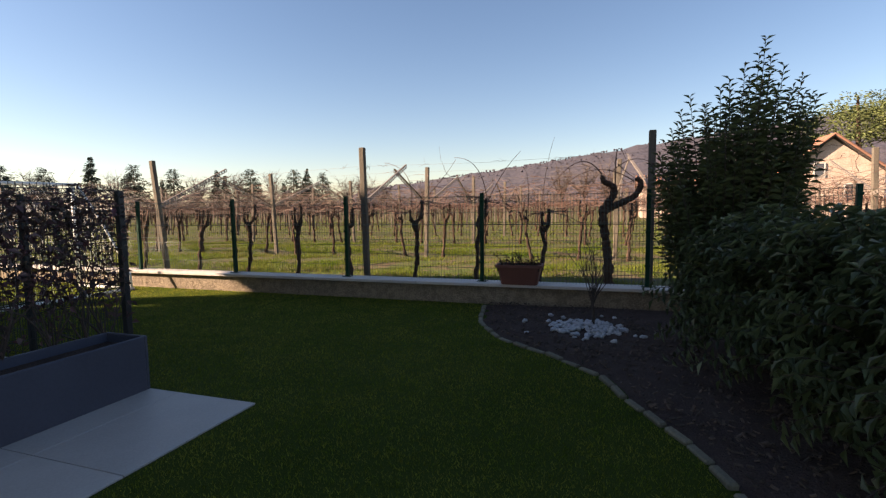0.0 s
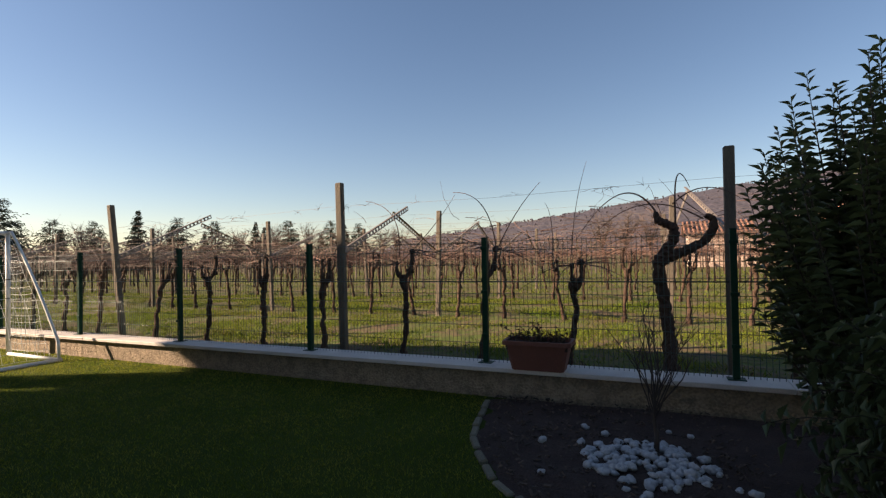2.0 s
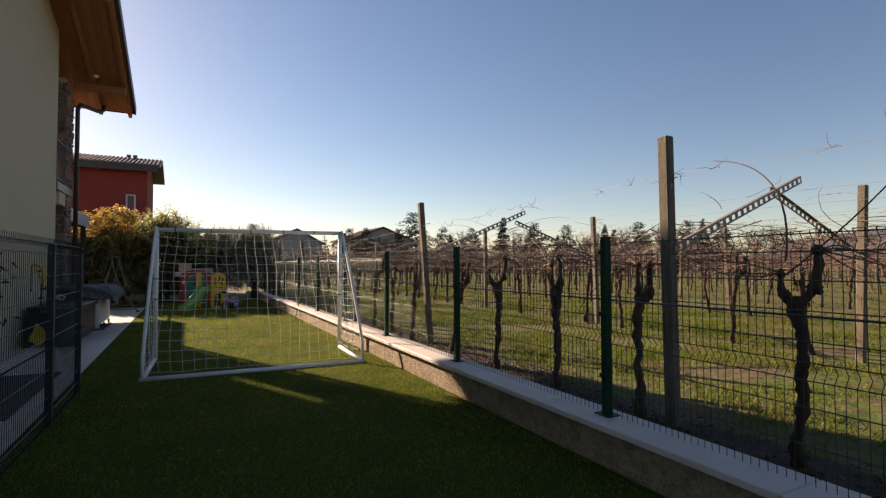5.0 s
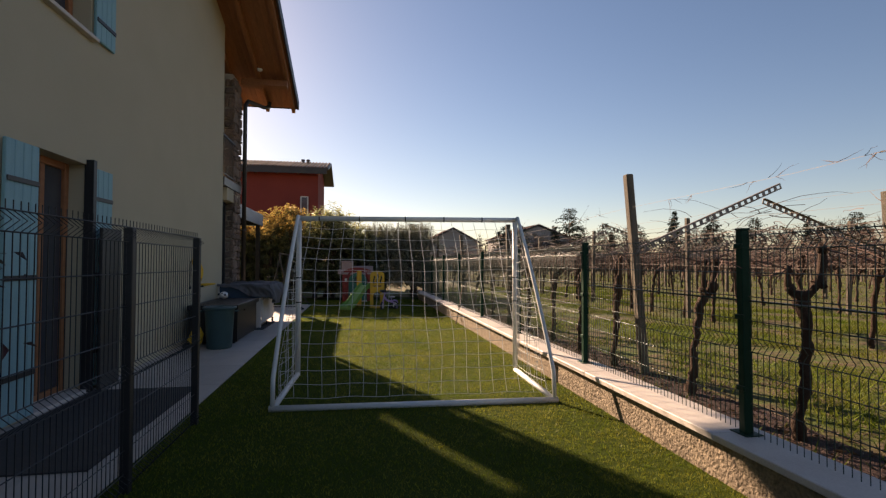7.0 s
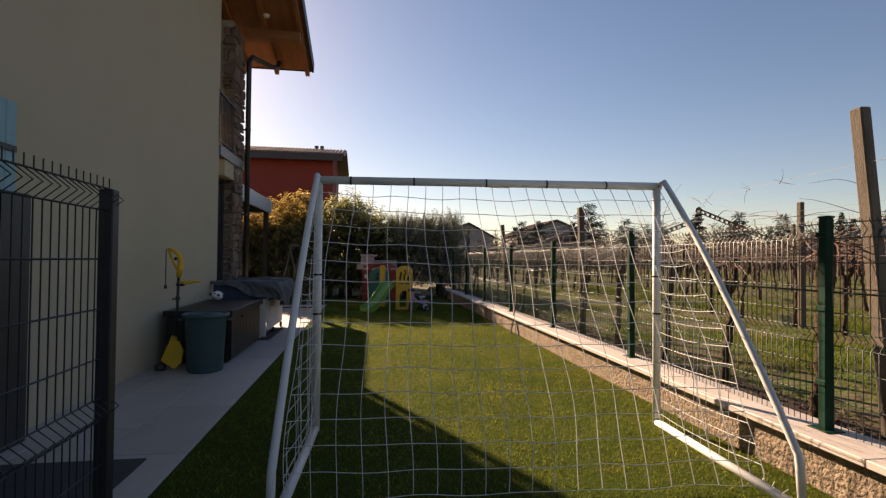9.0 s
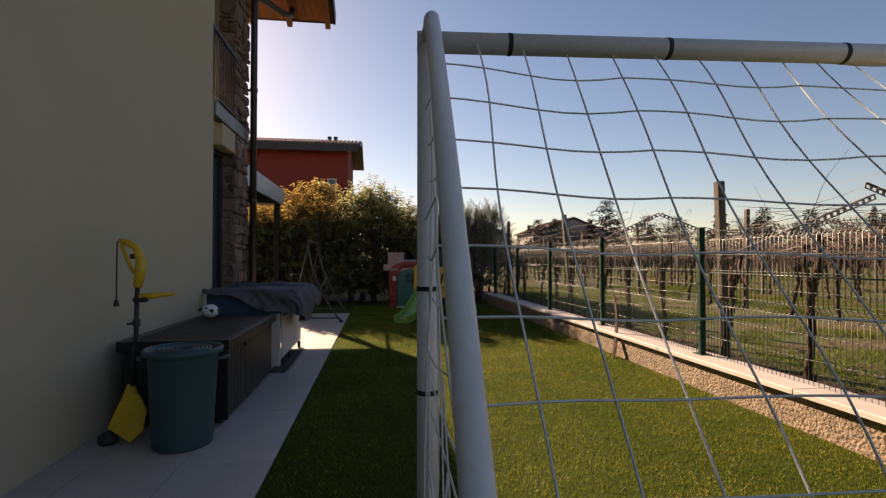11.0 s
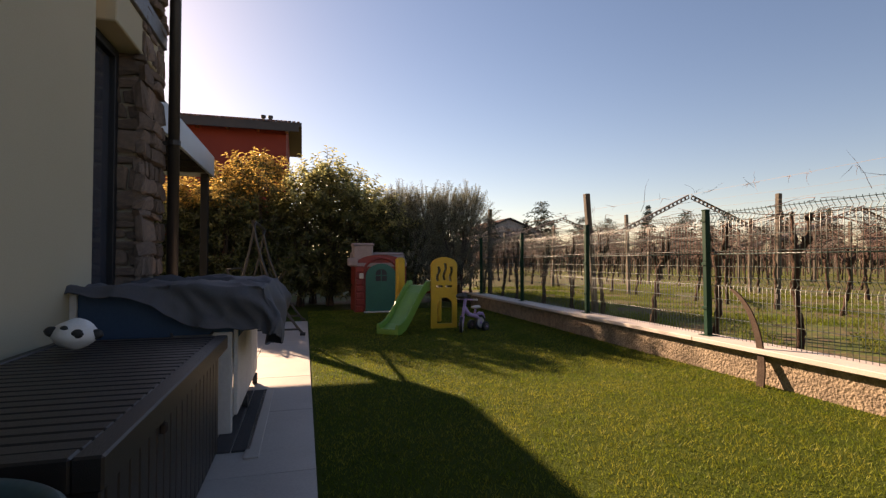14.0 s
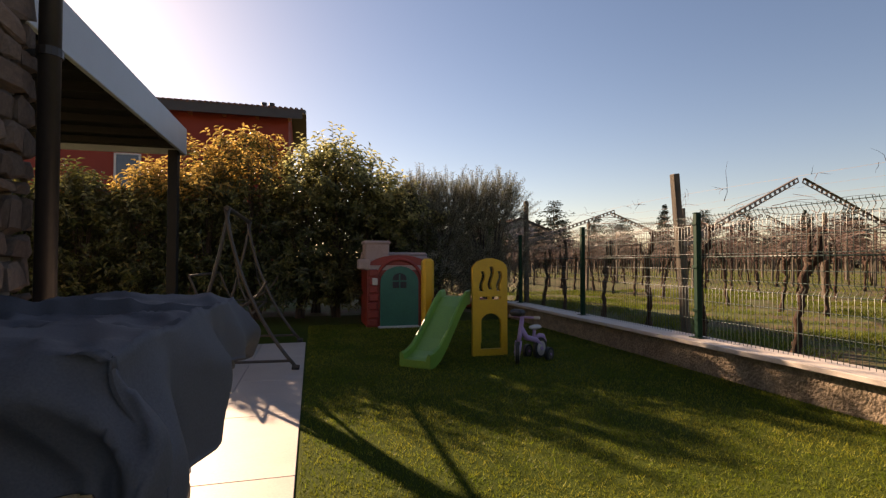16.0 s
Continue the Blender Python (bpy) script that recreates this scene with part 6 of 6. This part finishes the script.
def gable_house(name, label, lo, hi, eave, ridge, along, wall, over=0.6, openings=(), tile_step=0.35, tile=None):
    """A house with a pitched roof. along: the axis of the ridge. openings: (face, u0, u1, z0, z1) on the wall towards +x or -y."""
    (x0, y0), (x1, y1) = lo, hi
    h = thing(name, label, "house", ((x0 + x1) / 2, (y0 + y1) / 2, 0))
    cx, cy = (x0 + x1) / 2, (y0 + y1) / 2
    a, b = (x1 - x0) / 2, (y1 - y0) / 2
    g = Geo()
    if along == "y":
        g.prism([(-a, -b, 0), (a, -b, 0), (a, -b, eave), (0, -b, ridge - 0.15), (-a, -b, eave)], (0, 2 * b, 0))
    else:
        g.prism([(-a, -b, 0), (-a, b, 0), (-a, b, eave), (-a, 0, ridge - 0.15), (-a, -b, eave)], (2 * a, 0, 0))
    part("wall", g, wall, h)
    r, t = Geo(), Geo()
    half, run = (a, b) if along == "y" else (b, a)
    sl = (ridge - eave) / half
    for s in (-1, 1):
        e = half + over
        zz = ridge - sl * e
        if along == "y":
            r.prism([(0, -run - over, ridge), (s * e, -run - over, zz), (s * e, -run - over, zz + 0.16), (0, -run - over, ridge + 0.16)], (0, 2 * (run + over), 0))
        else:
            r.prism([(-run - over, 0, ridge), (-run - over, s * e, zz), (-run - over, s * e, zz + 0.16), (-run - over, 0, ridge + 0.16)], (2 * (run + over), 0, 0))
        n = int(2 * (run + over) / tile_step)
        for i in range(n + 1):
            q = -run - over + i * tile_step
            p0, p1 = ((0, q, ridge + 0.18), (s * (e + 0.04), q, zz + 0.17)) if along == "y" else ((q, 0, ridge + 0.18), (q, s * (e + 0.04), zz + 0.17))
            t.tube([p0, p1], tile_step * 0.24, 6)
    rf = part("roof", r, M_DARKEDGE, h, "dark boarded roof edge")
    part("tile_covering", t, tile or M_TILE, rf, "terracotta tiles in rows")["kind"] = "stuff"
    for face, u0, u1, z0, z1 in openings:
        if face == "+x":
            w = part("window", Geo().box((a + 0.02, u0 - cy, z0), (a + 0.06, u1 - cy, z1)), M_GLASSDK, h)
            part("frame", Geo().box((a + 0.03, u0 - cy - 0.08, z0 - 0.06), (a + 0.09, u0 - cy, z1 + 0.06)).box((a + 0.03, u1 - cy, z0 - 0.06), (a + 0.09, u1 - cy + 0.08, z1 + 0.06)).box((a + 0.03, u0 - cy, z1), (a + 0.09, u1 - cy, z1 + 0.07)), M_OFFWHITE, w)
        else:
            w = part("window", Geo().box((u0 - cx, -b - 0.06, z0), (u1 - cx, -b - 0.02, z1)), M_GLASSDK, h)
            part("frame", Geo().box((u0 - cx - 0.08, -b - 0.09, z0 - 0.06), (u0 - cx, -b - 0.03, z1 + 0.06)).box((u1 - cx, -b - 0.09, z0 - 0.06), (u1 - cx + 0.08, -b - 0.03, z1 + 0.06)).box((u0 - cx, -b - 0.09, z1), (u1 - cx, -b - 0.03, z1 + 0.07)), M_OFFWHITE, w)
    return h


red = gable_house("red_house", "neighbouring two-storey house with dark red walls and tiled roof", (-43.1, -15), (-37.3, 2.23), 7.70, 8.50, "y", M_REDWALL, 0.7,
                  [("+x", -4.3, -3.5, 4.2, 5.5), ("+x", 1.2, 1.55, 4.6, 5.8)], 0.22, M_OLDTILE)
for y in (7.4, 7.75):
    part("flue", Geo().tube([(0.6, y, 8.1), (0.6, y, 8.62)], 0.08, 10).tube([(0.6, y, 8.62), (0.6, y, 8.74)], 0.13, 10), M_DARKEDGE, red, "small roof flue")
for i in range(14):
    part("rafter_end", Geo().box((2.90, -8.3 + i * 1.3, 7.30), (3.5, -8.18 + i * 1.3, 7.44)), M_WOOD, red)
part("fascia", Geo().box((3.56, -9.2, 7.26), (3.62, 9.2, 7.54)), M_DARKEDGE, red, "dark board along the eave")
gable_house("stone_house", "pinkish old stone farmhouse beyond the vineyard, lit by the sun", (12.0, 45), (18.6, 53), 3.7, 6.4, "y", M_STONEW, 0.4, [("-y", 14.2, 14.8, 3.4, 4.4), ("-y", 16.2, 17.0, 1.6, 2.8)], 0.4)
gable_house("farm_building", "low farm building with an orange tiled roof behind the vines", (2.5, 56), (8.0, 62), 3.4, 4.5, "x", M_STONEW, 0.4, [("-y", 3.2, 4.2, 1.2, 2.6), ("-y", 6.0, 7.0, 1.2, 2.6)], 0.4)
gable_house("far_house", "grey rendered house with a low roof beyond the vineyard", (-115, 18.6), (-101, 28.4), 5.8, 8.4, "x", M_GREYW, 0.5, [("+x", 20.6, 21.8, 3.6, 5.2), ("+x", 25.0, 26.2, 3.6, 5.2)], 0.4, M_OLDTILE)
gable_house("far_house", "grey rendered house with a wide tiled roof beyond the vineyard", (-118, 35), (-102, 48.5), 6.8, 9.4, "x", M_GREYW, 0.5, [("+x", 38.6, 39.8, 4.6, 6.2), ("+x", 43.2, 44.4, 4.6, 6.2)], 0.4, M_OLDTILE)


def conifer(x, y, h, seed, material=None, cedar=False):
    random.seed(seed)
    t = thing("conifer_tree", "dark conifer far off beyond the vineyard", "tree", (x, y, 0), "far conifers")
    part("trunk", Geo().tube([(0, 0, 0), (0, 0, h * 0.95)], [h * 0.025, 0.03], 6), M_BARK, t)
    g = Geo()
    layers = 24
    for i in range(layers):
        k = 0.10 + 0.88 * (i + rnd(-0.4, 0.4)) / layers
        R = h * (0.30 if not cedar else 0.42) * (1 - k) ** (1.0 if not cedar else 0.6) * rnd(0.6, 1.25) + 0.08
        for j in range(7):
            a = rnd(0, 6.283)
            L = R * rnd(0.6, 1.15)
            for s in range(9):
                q = (s + 1) / 9 * L
                p = (q * math.cos(a), q * math.sin(a), h * k + (0.04 if cedar else -0.22) * q + rnd(-0.3, 0.3))
                g.leaf(p, (math.cos(a + rnd(-1.2, 1.2)), math.sin(a + rnd(-1.2, 1.2)), rnd(-0.5, 0.3)), (rnd(-0.5, 0.5), rnd(-0.5, 0.5), 1), h * 0.085 * (0.3 + 0.9 * (1 - k)) * rnd(0.7, 1.3), h * 0.040 * (0.35 + 0.8 * (1 - k)), 0.3)
    part("crown", g.mesh("crown", material or M_CONIFER), material or M_CONIFER, t)["kind"] = "stuff"


def bare_tree(x, y, h, seed):
    random.seed(seed)
    t = thing("bare_tree", "leafless round-crowned tree far off", "tree", (x, y, 0), "far bare trees")
    tr, tw = Geo(), Geo()
    tr.tube([(0, 0, 0), (0, 0, h * 0.4)], [h * 0.03, h * 0.018], 6)
    for i in range(9):
        pts = cane(tr, (0, 0, h * rnd(0.25, 0.42)), (rnd(-0.8, 0.8), rnd(-0.8, 0.8), 1.1), h * rnd(0.35, 0.58), h * 0.011, -0.2, 6, 4, 0.18)
        for q in pts[1:]:
            for k in range(7):
                cane(tw, q, (rnd(-1, 1), rnd(-1, 1), rnd(0.2, 1.2)), h * rnd(0.1, 0.24), h * 0.0035, 0, 4, 3, 0.3)
    part("trunk", tr.mesh("trunk", M_BARK), M_BARK, t)
    part("twig_growth", tw.mesh("twig_growth", M_FARTWIG), M_FARTWIG, t)["kind"] = "stuff"


for i, (az, dist, h) in enumerate(((173.5, 105, 9.5), (170.8, 120, 8), (168.6, 118, 9), (163.5, 100, 8.5), (161.6, 105, 9), (158, 110, 8.5), (156.4, 112, 11.8), (152.8, 100, 8), (146, 115, 11), (142.5, 118, 10), (139, 120, 9.5), (135, 115, 9), (131.5, 122, 10), (127, 118, 9.5), (125.5, 121, 10), (123.8, 119, 9), (149.5, 118, 9))):
    conifer(dist * math.cos(radians(az)), 4 + dist * math.sin(radians(az)), h * (1.05 if az > 160 else 1.15), 200 + i, cedar=i % 3 != 2)
for i in range(15):
    conifer(126 * math.cos(radians(167 - 3.0 * i)), 4 + 126 * math.sin(radians(167 - 3.0 * i)), 7.5 + 2.6 * ((i * 5) % 7) / 6, 260 + i, cedar=i % 2 == 0)
for i, (az, dist, h) in enumerate(((166, 112, 7), (160, 100, 7.5), (150.5, 110, 8.5), (144.2, 105, 8.5), (137, 108, 8.5), (133, 110, 9), (129.3, 108, 9), (121, 112, 8.5), (119.5, 120, 9), (117, 115, 7), (112, 115, 6.5), (107, 118, 6), (101, 120, 6), (96, 85, 8), (93.5, 80, 8.5), (91, 82, 8))):
    bare_tree(dist * math.cos(radians(az)), 4 + dist * math.sin(radians(az)), h * 1.1, 300 + i)


def pine(x, y, h, r, seed):
    random.seed(seed)
    t = thing("pine_tree", "broad sunlit pine behind the stone farmhouse", "tree", (x, y, 0), "pines behind the farmhouse")
    part("trunk", Geo().tube([(0, 0, 0), (0.3, 0, h * 0.5), (0, 0, h * 0.9)], [0.35, 0.25, 0.1], 8), M_BARK, t)
    g = Geo()
    for i in range(70):
        a, q = rnd(0, 6.283), math.sqrt(rnd(0, 1))
        c = Vector((r * q * math.cos(a), r * q * math.sin(a), h * (0.55 + 0.42 * rnd(0, 1) * (1 - 0.5 * q))))
        for k in range(60):
            d = Vector((rnd(-1, 1), rnd(-1, 1), rnd(-0.35, 0.5)))
            g.leaf(c + d * 0.9, (d.x, d.y, rnd(-0.1, 0.7)), (rnd(-1, 1), rnd(-1, 1), 1), rnd(0.3, 0.5), 0.16, 0.2)
    part("crown", g.mesh("crown", M_PINE), M_PINE, t)["kind"] = "stuff"


pine(23, 62, 13.5, 5.5, 401)
pine(30, 66, 15.5, 6.5, 402)
pine(37, 60, 14, 6, 403)


def hill():
    """The long wooded ridge beyond the plain, rising to the east."""
    g = Geo()
    na, nr = 90, 10
    for i in range(na + 1):
        az = 124 - 74 * i / na
        k = (124 - az) / 36
        peak = 1.05 * (1.6 + 5.6 * min(1, k) + 4.0 * max(0, min(1, k - 1)))
        peak *= min(1, (124 - az) / 6) * min(1, 0.35 + (az - 50) / 25)
        top = 1150 * math.tan(radians(peak * 0.79)) * (1 + 0.035 * noise.noise(Vector((az * 0.6, 2, 0))) + 0.02 * noise.noise(Vector((az * 2.5, 5, 0))))
        for j in range(nr + 1):
            r = 560 + 75 * j
            s = math.sin(min(1, j / 8) * math.pi / 2) ** 1.3
            z = top * s + 6 * noise.noise(Vector((az * 0.9, j * 0.7, 1))) * s - 1
            g.v.append((r * math.cos(radians(az)), r * math.sin(radians(az)), z))
    for i in range(na):
        for j in range(nr):
            a = i * (nr + 1) + j
            g.f.append((a, a + 1, a + nr + 2, a + nr + 1))
    single("backdrop_hill", g, M_HILL, "long brown wooded hill on the horizon", kind="structure", closed=False, smooth=True)
    random.seed(91)
    g = Geo()
    for i in range(420):
        az = rnd(60, 118)
        k = (124 - az) / 36
        j = rnd(4, 7.6)
        r = 560 + 75 * j
        peak = 1.05 * (1.6 + 5.6 * min(1, k) + 4.0 * max(0, min(1, k - 1))) * min(1, (124 - az) / 6) * min(1, 0.35 + (az - 50) / 25)
        z = 1150 * math.tan(radians(peak * 0.79)) * math.sin(min(1, j / 8) * math.pi / 2) ** 1.3
        s = rnd(0.9, 2.0)
        g.blob((r * math.cos(radians(az)), r * math.sin(radians(az)), z + s * 0.3), (s, s, s * rnd(0.7, 1.4)), i, 0.5, 6, 4)
    single("hill_trees", g, M_HILL, "scattered trees on the far hillside", kind="stuff")


hill()


# ---------------------------------------------------------------- stones of the pillar
def stones():
    random.seed(55)
    meshes = []
    for s in range(8):
        g = Geo()
        g.box((-0.5, -0.5, -0.5), (0.5, 0.5, 0.5), 0.16)
        g.v = [(x + rnd(-0.12, 0.12), y + rnd(-0.10, 0.10), z + rnd(-0.13, 0.13)) for x, y, z in g.v]
        meshes.append(fix(g.mesh("stone", M_STONE)))

    def face(x0, x1, place):
        z = 0.0
        while z < 6.2:
            h = random.choice((rnd(0.05, 0.10), rnd(0.10, 0.17), rnd(0.16, 0.28)))
            x = x0
            while x < x1 - 0.02:
                w = min(random.choice((rnd(0.08, 0.18), rnd(0.16, 0.42))), x1 - x)
                if x1 - x - w < 0.1:
                    w = x1 - x
                part("stone", random.choice(meshes), M_STONE, PILLAR, at=place(x + w / 2, z + h / 2) @ pose(0, rnd(-0.012, 0.012), rnd(-0.012, 0.012), rnd(-8, 8), rnd(-7, 7), rnd(-6, 6)) @ Matrix.Diagonal((w - rnd(0.012, 0.035), rnd(0.05, 0.10), h - rnd(0.010, 0.03), 1)))
                x += w
            z += h
    face(-18.40, -17.62, lambda u, z: pose(u, 1.64, z))
    face(1.40, 1.66, lambda u, z: pose(-17.68, u, z, 0, 0, 90))


stones()


# ---------------------------------------------------------------- grass
def lawn_mask(x, y, rg):
    k = (y > 3.19) & ((x < -4.5) | (y > 2.93)) | ((x > -2.86) & (y > -2)) | ((y > 2.93) & (x > -4.5))
    edge = np.interp(y, [p[1] for p in BED][::-1], [p[0] for p in BED][::-1])
    return k & (x < edge - 0.03) & (y < WALL_F)


blades("lawn_grass", 640000, (-24.8, 0.8), (0.0, WALL_F), 0.012, (0.010, 0.028), (0.0018, 0.0038), M_BLADE, "short blades of the lawn", lawn_mask, 0.55)


def vine_strip():
    """Bare leaf-strewn soil under the first vine row."""
    g = Geo()
    n = 150
    for i in range(n + 1):
        x = -32 + 38 * i / n
        for s, w in ((-1, 0.68), (1, 0.35)):
            g.v.append((x, 8.4 + s * (w + 0.16 * noise.noise(Vector((x * 0.9, s, 3)))), FIELD_Z + 0.006))
    g.f += [(2 * i, 2 * i + 2, 2 * i + 3, 2 * i + 1) for i in range(n)]
    single("vine_strip", g, M_SOIL, "dark bare soil strip under the vines", kind="structure", closed=False)
    random.seed(14)
    g = Geo()
    for i in range(5000):
        g.leaf((rnd(-26, 4), 8.4 + rnd(-0.65, 0.5), FIELD_Z + rnd(0.008, 0.03)), (rnd(-1, 1), rnd(-1, 1), rnd(-0.2, 0.3)), (rnd(-0.5, 0.5), rnd(-0.5, 0.5), 1), rnd(0.03, 0.08), rnd(0.02, 0.05), 0.3)
    single("fallen_leaves", g, M_DRYLEAF, "brown fallen vine leaves on the soil", kind="stuff", closed=False)


vine_strip()


def field_mask(x, y, rg):
    v = np.sin(x * 1.7 + np.sin(y * 1.3) * 2) * np.sin(y * 1.1 + np.sin(x * 0.7) * 2)
    row = np.abs((y - ROW0 + ROW_STEP / 2) % ROW_STEP - ROW_STEP / 2)
    return ((y > 9.1) | (rg.uniform(0, 1, len(x)) < 0.35)) & (v > rg.uniform(-0.5, 0.75, len(x))) & (row > rg.uniform(0.0, 0.55, len(x)))


blades("field_grass", 340000, (-32, 6), (7.75, 19), FIELD_Z, (0.03, 0.11), (0.004, 0.009), M_FIELDBLADE, "uneven grass between the vine rows", field_mask, 0.7)
blades("far_field_grass", 70000, (-60, 14), (19, 48), FIELD_Z, (0.04, 0.14), (0.010, 0.022), M_FIELDBLADE, "grass of the far vineyard alleys", field_mask, 0.7)
